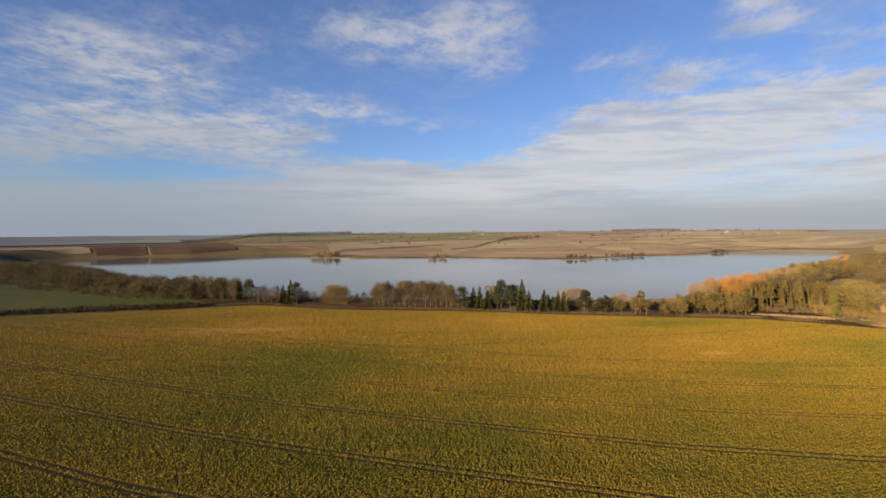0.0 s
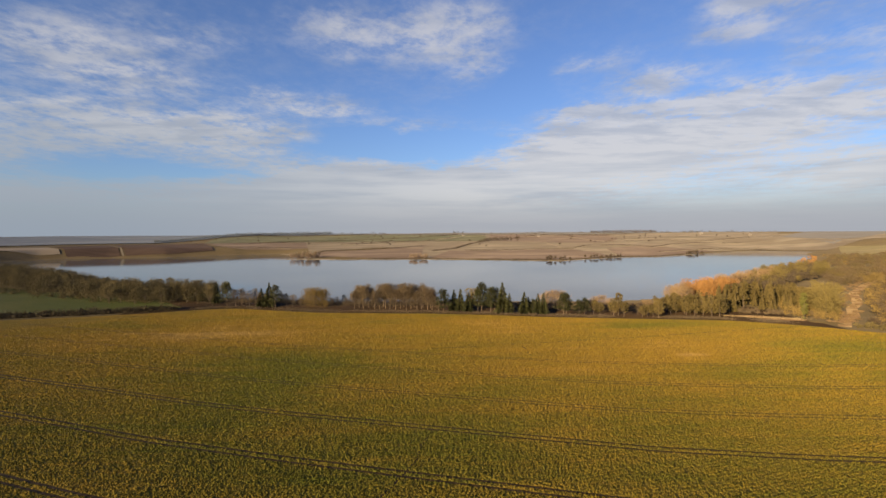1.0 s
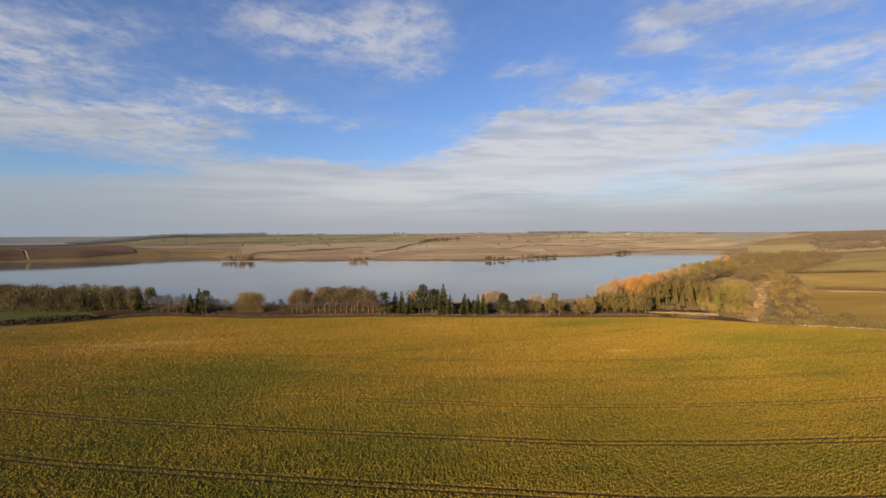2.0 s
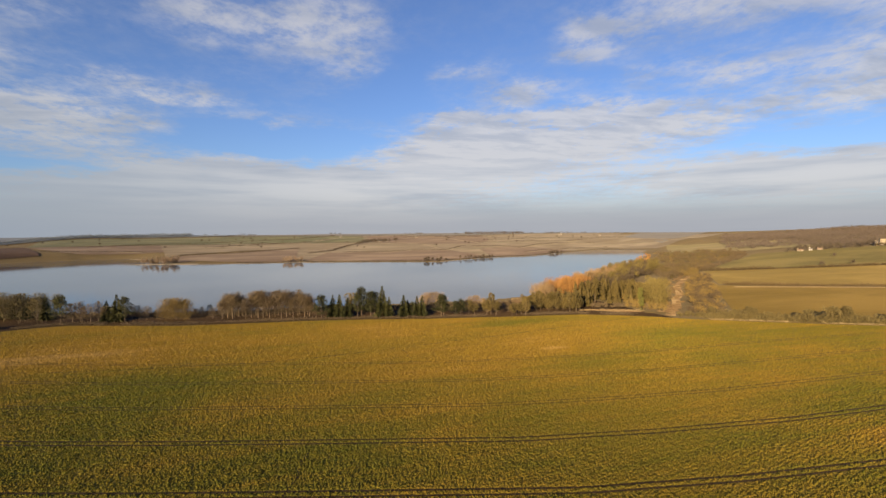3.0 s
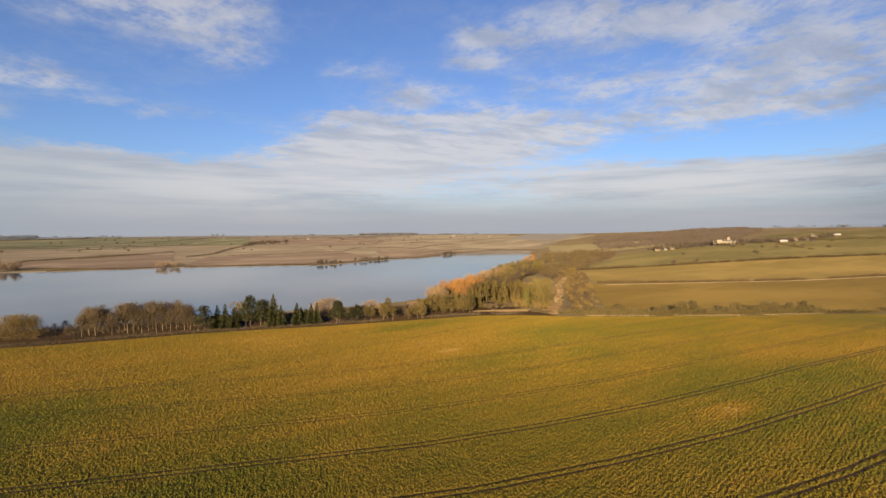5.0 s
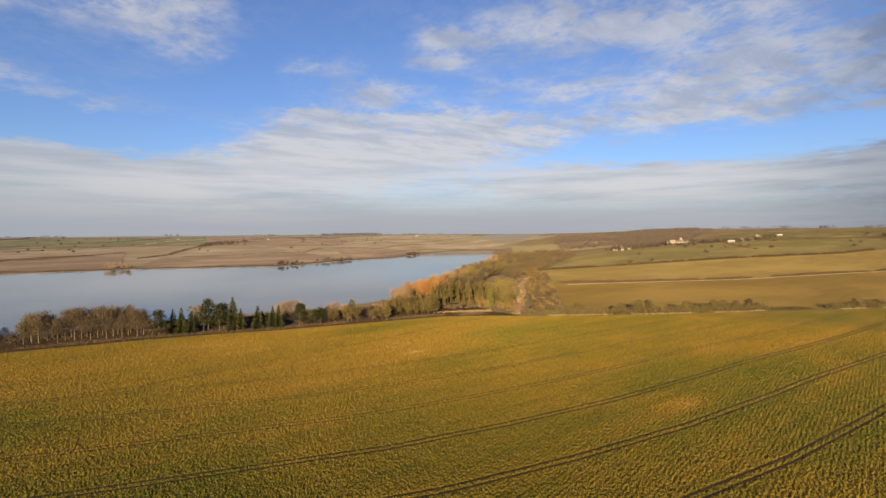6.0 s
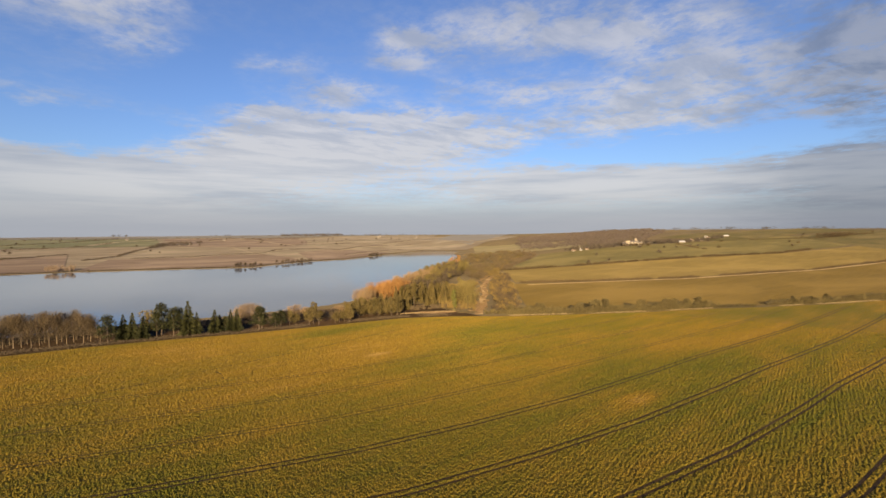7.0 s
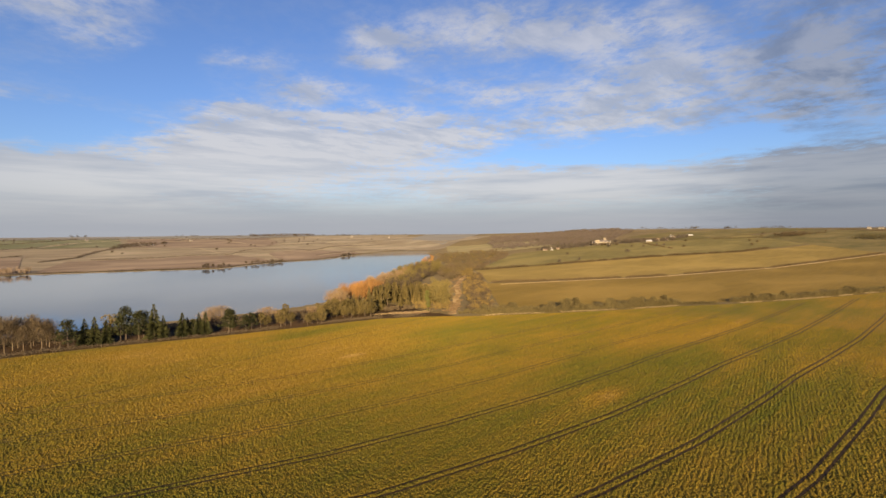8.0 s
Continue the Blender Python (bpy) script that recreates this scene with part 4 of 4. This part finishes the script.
far_wood([(-40, 1030), (5, 1022), (10, 1045), (-25, 1055)], 16, 10, PALE_TWIG, "bushes on the point of the far shore", 5)
far_wood([(235, 925), (300, 945), (310, 955), (240, 935)], 9, 8, FAR_TWIG, "bushes on the far bank", 4)
far_wood([(340, 975), (430, 1012), (425, 1024), (338, 985)], 14, 8, FAR_TWIG, "row of bushes on the far bank", 4.5)
far_wood([(640, 1110), (700, 1160), (690, 1172), (630, 1122)], 10, 8, FAR_TWIG, "bushes by the far water's edge", 4.5)
SHORE_WOOD = [(440, 490), (505, 515), (640, 605), (880, 780), (1000, 950), (900, 965), (830, 955), (640, 730), (500, 590)]
far_wood(SHORE_WOOD, 150, 8, GROVE_TWIG, "brown leafless wood running to the headland", 8, "far_wood", 110, 1.7)
far_wood(SHORE_WOOD, 80, 7, WOOD_TWIG, "dark thorn scrub behind the shore", 9, "far_wood", 100, 1.6)
far_wood(SHORE_WOOD, 60, 7.5, NEEDLE_OLIVE, "scattered evergreens in the shore wood", 10, "far_wood", 120, 1.5)
far_wood(SHORE_WOOD, 45, 7, TWIG_GOLD, "golden bushes in the shore wood", 10, "far_wood", 110, 1.5)
far_wood([(1010, 900), (1170, 700), (1330, 720), (2050, 1000), (2300, 1250), (1650, 1500), (1300, 1200)], 1300, 8, HILL_TWIG, "brown leafless wood on the hill behind the manor", 14, "far_wood", 40, 3.5)
far_wood([(1080, 690), (1130, 655), (1290, 610), (1300, 640), (1180, 700)], 50, 11, FAR_TWIG, "parkland trees round the manor house", 8)
far_wood([(1640, 330), (1770, 320), (1800, 375), (1680, 392)], 40, 10, FIELD_TWIG, "small wood on the pasture", 9)
far_wood([(1495, 105), (1545, 195), (1660, 190), (1610, 90)], 55, 11, WOOD_TWIG, "dark copse on the hill", 9)
far_wood([(880, 2420), (1220, 2400), (1250, 2520), (900, 2540)], 120, 14, FAR_TWIG, "long wood on the far skyline", 14)
far_wood([(190, 1640), (250, 1725), (330, 1760), (300, 1800), (220, 1750)], 30, 9, FAR_TWIG, "trees beside the far farmhouse", 9)

# trees that stand against the sky along the ridges
for name_words, a0, a1, r, count, high in (("trees on the skyline above the pastures", 55, 96, 2490, 85, 11), ("scattered trees on the ridge across the water", -16, 40, 2690, 70, 10)):
    for _ in range(9):
        a = radians(rng.uniform(a0, a1))
        w = radians(rng.uniform(0.4, 2.2))
        far_wood([((r + q) * math.sin(a + b), (r + q) * math.cos(a + b)) for q, b in ((-30, -w), (-30, w), (30, w), (30, -w))], count // 9, high, HAZY_TWIG, name_words, 9, "ridge_trees", 60, 2.6)

# undergrowth of the lakeside belt and the woods
hedge([(x, float(edge(x)) + 38) for x in range(-150, 150, 10)], 20, 2.6, 0.5, TWIG_BROWN, "dark leafless scrub under the lakeside trees", count=22, name="undergrowth")
hedge([(x, float(edge(x)) + 7) for x in range(-150, 200, 10)], 7, 0.6, 0.5, TWIG_BROWN, "tawny brambles and dead grass along the field edge", 0.2, count=16, name="undergrowth")
far_wood([(-225, 372), (-300, 430), (-420, 500), (-560, 580), (-620, 680), (-480, 660), (-330, 520), (-215, 400)], 260, 9.5, WOOD_TWIG, "inner trees of the dark mixed wood", 7, "wood", 240, 1.1)
far_wood([(-150, 336), (-235, 345), (-320, 385), (-460, 465), (-640, 560), (-630, 590), (-425, 490), (-300, 430), (-190, 375)], 220, 6, WOOD_TWIG, "understorey of the dark mixed wood", 5, "undergrowth", 190, 0.9)
far_wood([(205, 300), (262, 340), (350, 420), (470, 530), (560, 650), (500, 640), (370, 510), (250, 400)], 170, 10, TWIG_BROWN, "inner trees of the lakeside wood", 7, "wood", 160, 1.8)
far_wood([(206, 250), (250, 288), (326, 356), (290, 358), (228, 304)], 110, 4.5, TWIG_GOLD, "bushes beside the ride", 4, "undergrowth", 190, 0.9)
far_wood([(222, 226), (236, 214), (282, 256), (360, 340), (440, 420), (425, 424), (340, 350), (288, 296)], 85, 4.2, GROVE_TWIG, "brown scrub between the ride and the stubble", 4, "undergrowth", 190, 0.9)
far_wood([(222, 226), (236, 214), (282, 256), (360, 340), (440, 420), (425, 424), (340, 350), (288, 296)], 85, 4.2, TWIG_GOLD, "olive-gold scrub between the ride and the stubble", 4, "undergrowth", 190, 0.9)
far_wood([(360, 356), (430, 425), (512, 508), (640, 605), (620, 625), (430, 470)], 70, 5, TWIG_GOLD, "olive-gold scrub along the ley", 6, "undergrowth", 100, 1.6)
far_wood([(325, 362), (400, 420), (505, 512), (640, 610), (580, 620), (440, 510)], 110, 6.5, GROVE_TWIG, "brown scrub along the meadow", 8, "undergrowth", 110, 1.4)
far_wood([(345, 375), (400, 420), (500, 512), (620, 605), (560, 600), (440, 510)], 45, 6, NEEDLE_OLIVE, "dark green bushes along the meadow", 9, "undergrowth", 110, 1.4)

far_wood([(203, 266), (214, 236), (228, 250), (262, 288), (250, 296), (224, 276)], 60, 3.2, TWIG_GOLD, "low olive-gold scrub where the ride begins", 2.4, "undergrowth", 150, 0.8)
far_wood([(150, 276), (180, 268), (222, 252), (226, 262), (186, 280), (152, 286)], 70, 2.0, GROVE_TWIG, "low brown brambles in front of the conifers", 2.4, "undergrowth", 150, 0.7)
far_wood([(505, 515), (640, 605), (880, 780), (990, 930), (1015, 900), (905, 757), (640, 585), (530, 515)], 110, 6, GROVE_TWIG, "brown scrub between the shore wood and the meadow", 6, "undergrowth", 90, 1.6)
hedge([(170, 259), (186, 254), (204, 246)], 5, 0.8, 0.3, STRAW_BLADE, "patch of pale dead grass before the wood", 0.35, count=6, name="margin_grass", size=0.6)

far_wood([(204, 238), (220, 230), (262, 272), (325, 340), (372, 384), (440, 436), (432, 446), (360, 392), (310, 345), (250, 288), (222, 262)], 120, 0.7, BRACKEN_FROND, "dead brown bracken along the ride", 2.2, "bracken", 90, 0.9)

# the hedges of the far slopes, some with a pale grass margin on the near side
FAR_HEDGES = [
    ([(113, 1276), (147, 1272), (240, 1262), (308, 1298), (380, 1283), (400, 1248)], 4.0, 9),
    ([(417, 1299), (493, 1402), (576, 1357), (636, 1307), (762, 1429), (884, 1489), (1023, 1476)], 3.6, 7),
    ([(-290, 1250), (-163, 1309), (0, 1513)], 4.2, 0),
    ([(-620, 1420), (-500, 1430), (-385, 1400)], 3.6, 6),
    ([(-594, 1637), (-321, 1864), (-49, 2009), (18, 2080), (165, 2412)], 4.5, 0),
    ([(-269, 1565), (-132, 1727), (35, 1821), (120, 1960)], 4.0, 10),
    ([(610, 1618), (780, 1570), (946, 1536), (1130, 1600)], 3.4, 6),
    ([(596, 1181), (700, 1260), (840, 1344), (999, 1372)], 3.2, 8),
    ([(438, 2045), (544, 2190), (700, 2150), (900, 2060)], 4.2, 12),
]
for line, high, margin in FAR_HEDGES:
    hedge(line, 4.0, high, 2.5, FAR_TWIG, "thin dark field hedge on the far slope", 0.15)
    if margin:
        q = np.linspace(0, len(line) - 1, 40)
        mx, my = np.interp(q, range(len(line)), [p[0] for p in line]), np.interp(q, range(len(line)), [p[1] for p in line])
        structure("field_margin", ribbon("field_margin", mx, my - 9, margin, 1.5, HAZY_STRAW), "pale grass margin beside a far hedge", "verge")
for line, broad in (([(58, 1863), (138, 2033), (292, 2222)], 22), ([(405, 1569), (392, 1323)], 5), ([(544, 2269), (612, 1983), (608, 1566)], 9)):
    q = np.linspace(0, len(line) - 1, 30)
    structure("field_margin", ribbon("field_margin", np.interp(q, range(len(line)), [p[0] for p in line]), np.interp(q, range(len(line)), [p[1] for p in line]), broad, 1.6, HAZY_STRAW),
              "pale grass strip between far fields", "verge")
far_wood([(240, 1790), (318, 1880), (402, 1930), (390, 1955), (300, 1905), (230, 1815)], 38, 9, FAR_TWIG, "dark trees behind the far farmhouse", 8)


# ---- buildings ----
CREAM = plain("cream_stone", (0.363, 0.292, 0.196), (0.494, 0.406, 0.279), 0.85, 0.4)
WHITE_WALL = plain("white_render", (0.50, 0.47, 0.41), (0.60, 0.56, 0.50), 0.8, 0.4)
PALE_STONE = plain("pale_stone", (0.34, 0.29, 0.22), (0.44, 0.38, 0.30), 0.9, 0.4)
TAN_WALL = plain("tan_stone", (0.27, 0.215, 0.14), (0.36, 0.295, 0.20), 0.9, 0.4)
SLATE = plain("slate", (0.10, 0.09, 0.085), (0.17, 0.15, 0.14), 0.7, 0.5)
TILE = plain("clay_tile", (0.17, 0.115, 0.08), (0.24, 0.165, 0.115), 0.8, 0.5)
SHEET_ROOF = plain("pale_sheet_roof", (0.50, 0.50, 0.50), (0.60, 0.60, 0.60), 0.5, 0.3)
PANE = plain("window_glass", (0.02, 0.025, 0.03), (0.05, 0.055, 0.06), 0.12, 1.0, 0.5)
FRAME_PAINT = plain("window_frame_paint", (0.45, 0.42, 0.36), (0.55, 0.52, 0.45), 0.6, 1.0)
DOOR_PAINT = plain("door_paint", (0.06, 0.05, 0.04), (0.10, 0.08, 0.06), 0.6, 1.0)


def part(name, verts, faces, mat, parent):
    ob = new(name, mesh(name, verts, faces, mat))
    ob.parent = parent
    return ob


BOX = [(0, 1, 2, 3), (7, 6, 5, 4), (0, 4, 5, 1), (1, 5, 6, 2), (2, 6, 7, 3), (3, 7, 4, 0)]


def box(x0, x1, y0, y1, z0, z1):
    return [(x, y, z) for z in (z0, z1) for x, y in ((x0, y0), (x0, y1), (x1, y1), (x1, y0))], BOX


def wing(home, x, y, w, d, h, roof, wall_mat, roof_mat, floors=2, chimneys=1, flat=False, door=False):
    """One block of a house with its roof, windows and chimneys, its front towards -y."""
    x0, x1, y0, y1 = x - w / 2, x + w / 2, y - d / 2, y + d / 2
    part("wall", *box(x0, x1, y0, y1, -1.5, h), wall_mat, home)
    if flat:
        part("parapet", *box(x0 - 0.3, x1 + 0.3, y0 - 0.3, y1 + 0.3, h + 0.004, h + roof), wall_mat, home)
        for k in range(max(2, int(w / 2.2))):
            cx = x0 + w * (k + 0.5) / max(2, int(w / 2.2))
            part("merlon", *box(cx - 0.5, cx + 0.5, y0 - 0.3, y0 + 0.3, h + roof + 0.002, h + roof + 0.8), wall_mat, home)
    else:
        e = 0.5
        verts = [(x0 - e, y0 - e, h - 0.1), (x1 + e, y0 - e, h - 0.1), (x1 + e, y1 + e, h - 0.1), (x0 - e, y1 + e, h - 0.1), (x0 - e, y, h + roof), (x1 + e, y, h + roof)]
        roof_part = part("roof", verts, [(0, 1, 5, 4), (2, 3, 4, 5), (0, 4, 3), (1, 2, 5), (3, 2, 1, 0)], roof_mat, home)
        for k in range(chimneys):
            cx = x0 + w * (0.08 + 0.84 * k / max(1, chimneys - 1)) if chimneys > 1 else x0 + 1.2
            part("chimney", *box(cx - 0.6, cx + 0.6, y - 0.5, y + 0.5, h + roof * 0.7, h + roof + 1.6), wall_mat, roof_part)
    count = max(1, int(w / 3.2))
    for storey in range(floors):
        z = 1.0 + storey * (h - 0.6) / floors
        for k in range(count):
            cx = x0 + w * (k + 0.5) / count
            if door and storey == 0 and k == count // 2:
                part("door", *box(cx - 0.6, cx + 0.6, y0 - 0.06, y0 + 0.1, 0, 2.2), DOOR_PAINT, home)
                continue
            top = z + min(1.7, (h - 0.6) / floors - 0.7)
            window = part("window", *box(cx - 0.75, cx + 0.75, y0 - 0.04, y0 + 0.1, z - 0.1, top + 0.1), FRAME_PAINT, home)
            part("pane", *box(cx - 0.62, cx + 0.62, y0 - 0.06, y0 + 0.06, z, top), PANE, window)
            part("sill", *box(cx - 0.85, cx + 0.85, y0 - 0.16, y0 + 0.05, z - 0.2, z - 0.1), wall_mat, window)


def home_at(name, x, y, label, category="house", turn=None):
    ob = tagged(new(name), label, category)
    ob.matrix_basis = pose(x, y, float(terrain(x, y)) + 0.3, 0, 0, -math.degrees(math.atan2(x, y)) + (turn or 0))
    return ob


manor = home_at("manor_house", 1154, 651, "large cream stone manor house with battlements and a tower", "manor", 14)
wing(manor, 0, 0, 22, 11, 9, 3.2, CREAM, SLATE, 3, 4, door=True)
wing(manor, -16, -1.5, 10, 9, 11, 1.0, CREAM, SLATE, 3, 0, True)
wing(manor, 15, -2, 9, 10, 7.5, 2.6, CREAM, SLATE, 2, 2)
wing(manor, 6, 5.8, 5, 5, 17, 1.0, CREAM, SLATE, 4, 0, True)
wing(manor, -24.5, 1, 7, 7, 5.5, 2.2, CREAM, SLATE, 2, 1)
FARM_PLAN = [(961, 697, 16, 3.2, 10, "tan"), (977, 688, 8, 3.8, -8, "white"), (990, 680, 12, 3.2, 16, "tan"), (1291, 590, 22, 5, 4, "sheet"), (1312, 596, 15, 6, -20, "tan"),
             (1370, 600, 12, 6, 25, "tan"), (1405, 590, 16, 5, -5, "tan"), (1500, 610, 14, 6, 10, "tan"), (1560, 640, 13, 6, -14, "white"), (1615, 605, 24, 5, 6, "sheet")]
for x, y, w, h, turn, kind in FARM_PLAN:
    wall_mat, roof_mat, label = {"tan": (TAN_WALL, TILE, "tan stone farm building with a tiled roof among trees"),
                                 "white": (WHITE_WALL, SLATE, "white rendered cottage with a slate roof"),
                                 "sheet": (TAN_WALL, SHEET_ROOF, "long farm barn with a pale sheet roof")}[kind]
    wing(home_at("farm_building", x, y, label, "barn" if kind == "sheet" else "farm house", turn), 0, 0, w * 0.62, 7, h * 0.72, 2.4, wall_mat, roof_mat, 1 if h < 5 else 2, 1 if kind != "sheet" else 0, door=True)
COTTAGE_PLAN = [(292, 1776, 13, 3.4, 8), (322, 1792, 8, 3, -20), (1235, 2070, 9, 4, 0), (1265, 2110, 7, 6, 20), (1330, 1880, 9, 3.4, 10), (2330, 215, 16, 4, 0),
                (2345, 250, 12, 4, 20), (500, 2050, 10, 3.4, 0), (185, 2215, 9, 3.4, 10)]
for x, y, w, h, turn in COTTAGE_PLAN:
    wing(home_at("cottage", x, y, "small pale far-off farmhouse on the hillside", "house", turn), 0, 0, w, 6, h, 2.8, PALE_STONE, SLATE, 1, 2, door=True)

# lone trees dotted over the far farmland, a pale beach along the far shore, and the haze-tinted rise at the head of the
# valley
far_wood([(-420, 1500), (300, 1450), (900, 1500), (1500, 1900), (900, 2500), (-400, 2500), (-1000, 2000)], 70, 7, FAR_TWIG, "lone trees dotted over the far fields", 5)
far_wood([(1000, 380), (1300, 300), (2000, 300), (2100, 450), (1300, 560)], 11, 7, FIELD_TWIG, "lone trees in the manor pastures", 7)
far_wood([(590, 420), (900, 430), (1250, 480), (1100, 600), (800, 560)], 11, 6, FAR_TWIG, "thorn bushes in the meadow", 5)
shore = np.array(FAR_SHORE[5:18], float)
sk = np.concatenate([[0], np.cumsum(np.hypot(*np.diff(shore, axis=0).T))])
ss = np.linspace(0, sk[-1], 200)
structure("beach", ribbon("beach", np.interp(ss, sk, shore[:, 0]), np.interp(ss, sk, shore[:, 1]), 9, 0.12, HAZY_STRAW), "pale stony rim of the reservoir", "shore")
hedge([(x + 4, y + 14) for x, y in FAR_SHORE[8:18]], 7, 3.6, 5, FAR_TWIG, "broken line of bushes along the far shore", 0.55, name="shore_bushes")
# distant woodland: the blue-grey of aerial haze is put into the base colour
HAZY_WOODLAND = field_material("hazy_woodland", (0.087, 0.102, 0.126), (0.111, 0.127, 0.153), (0.141, 0.153, 0.171), 0.01, 0.35, 20, 0.004, 0.1)
field("far_hills", [(-2600, 800), (-2000, 1500), (-1250, 2050), (-900, 2420)], [(-4700, 1000), (-3900, 2600), (-2600, 3900), (-1700, 4500)], HAZY_WOODLAND,
      "wooded rise at the far end of the valley, tinted blue-grey for haze", 30, 60, 3)
field("far_hills", [(-900, 2430), (-640, 2450), (-330, 2500)], [(-1700, 4500), (-1200, 4600), (-500, 4700)], HAZY_WOODLAND, "wooded distance behind the ridge, tinted blue-grey for haze", 30, 30, 3)
# twigs coloured blue-grey to carry the haze over the ridge
BLUE_HAZE_TWIG = plain("blue_haze_twig", (0.102, 0.122, 0.150), (0.145, 0.167, 0.196), 0.95, 0.02)
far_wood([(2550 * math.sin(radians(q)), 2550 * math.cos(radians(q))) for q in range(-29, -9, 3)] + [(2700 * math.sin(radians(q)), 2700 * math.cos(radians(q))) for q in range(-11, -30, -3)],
         420, 15, BLUE_HAZE_TWIG, "woods along the far left ridge, twigs tinted blue-grey for haze", 14, "far_wood", 40, 4.0)
far_wood([(945, 715), (1010, 670), (1090, 655), (1130, 690), (1000, 740)], 34, 10, FAR_TWIG, "trees between the farm and the manor", 7)
far_wood([(1180, 640), (1290, 575), (1420, 560), (1640, 600), (1600, 640), (1400, 620), (1260, 650)], 60, 9, FAR_TWIG, "garden trees among the farm buildings", 8)
far_wood([(1116, 668), (1110, 655), (1146, 612), (1160, 606), (1152, 628)], 13, 7, FIELD_TWIG, "garden trees in front of the manor house", 5)
# farmland colour greyed and blued, with the haze of distance mixed in
HAZY_FARMLAND = field_material("hazy_farmland", (0.090, 0.083, 0.077), (0.122, 0.114, 0.108), (0.111, 0.105, 0.102), 0.012, 0.4, 20, 0.004, 0.1)
field("hazy_farmland", [(-330, 2500), (300, 2335), (900, 2335), (1250, 2365), (1700, 2220)], [(-500, 4700), (500, 4700), (1700, 4400), (2500, 4050), (3200, 3500)], HAZY_FARMLAND,
      "open farmland beyond the far ridge, greyed for haze", 30, 60, 1.0)
field("hazy_farmland", [(1310, 1690), (1200, 1340)], [(3200, 3480), (3600, 3000)], HAZY_FARMLAND, "open farmland up the valley, greyed for haze", 40, 30, 1.0)


# ---- the standing crop: low leafy tufts in drill rows, thinning out with distance from the near part of the field ----
ROW_TURN, ROW_STEP = radians(77), 1.05      # drill rows: their bearing, and the space between two


def crop_rows(count, near, middle, far):
    """Tufts whose number to the square metre falls off evenly from the near to the far part, and whose breadth grows."""
    r = np.where(rng.random(count) < 0.88, rng.uniform(near, middle, count), rng.uniform(middle, far, count))
    a = np.radians(rng.uniform(-47, 88, count))
    x, y = r * np.sin(a), r * np.cos(a)
    along, across = x * math.sin(ROW_TURN) + y * math.cos(ROW_TURN), y * math.sin(ROW_TURN) - x * math.cos(ROW_TURN)
    across = np.round(across / ROW_STEP) * ROW_STEP + rng.normal(size=count) * 0.25
    x, y = along * math.sin(ROW_TURN) - across * math.cos(ROW_TURN), along * math.cos(ROW_TURN) + across * math.sin(ROW_TURN)
    w = y - tram(x)
    track = np.abs((w - TRACK_START + TRACK_STEP / 2) % TRACK_STEP - TRACK_STEP / 2)
    bare = (np.abs(track - 1.05) < np.where(w < TRACK_START + 1.5 * TRACK_STEP, 0.48, 0.36)) & (w < TRACK_START + 4.4 * TRACK_STEP)
    keep = ~bare & (y < edge(x) - 1.5)
    x, y, r = x[keep], y[keep], r[keep]
    k = len(x)
    size = np.interp(r, [80, 200, 600], [0.21, 0.27, 0.40]) * rng.uniform(0.6, 1.35, k)
    base = np.stack([x, y, np.full(k, 0.1)], -1)
    turn = rng.uniform(0, 6.283, k)
    ring = [base + np.stack([np.cos(turn + b), np.sin(turn + b), turn * 0], -1) * (size * rng.uniform(0.7, 1.2, k))[:, None] for b in (0, 2.1, 4.2)]
    top = base + np.stack([rng.normal(size=k) * 0.16, rng.normal(size=k) * 0.16, size * rng.uniform(0.8, 1.6, k) * np.interp(r, [80, 200, 400], [1.1, 0.8, 0.4])], -1)
    return np.stack([*ring, top], 1).reshape(-1, 3)


def tuft_mesh(name, corners, mat):
    k = len(corners) // 4
    index = (np.arange(k)[:, None] * 4 + np.array([0, 1, 3, 1, 2, 3, 2, 0, 3])).astype(np.int32).ravel()
    me = bpy.data.meshes.new(name)
    me.vertices.add(len(corners))
    me.vertices.foreach_set("co", corners.astype(np.float32).ravel())
    me.loops.add(len(index))
    me.loops.foreach_set("vertex_index", index)
    me.polygons.add(len(index) // 3)
    me.polygons.foreach_set("loop_start", np.arange(0, len(index), 3, dtype=np.int32))
    me.materials.append(mat)
    me.update(calc_edges=True)
    return me


crop = crop_rows(450000, 74, 330, 640)
tagged(new("crop", tuft_mesh("crop", crop, CROP_LEAF)), "low winter rape plants, green and straw yellow, in drill rows", "crop", kind="stuff")
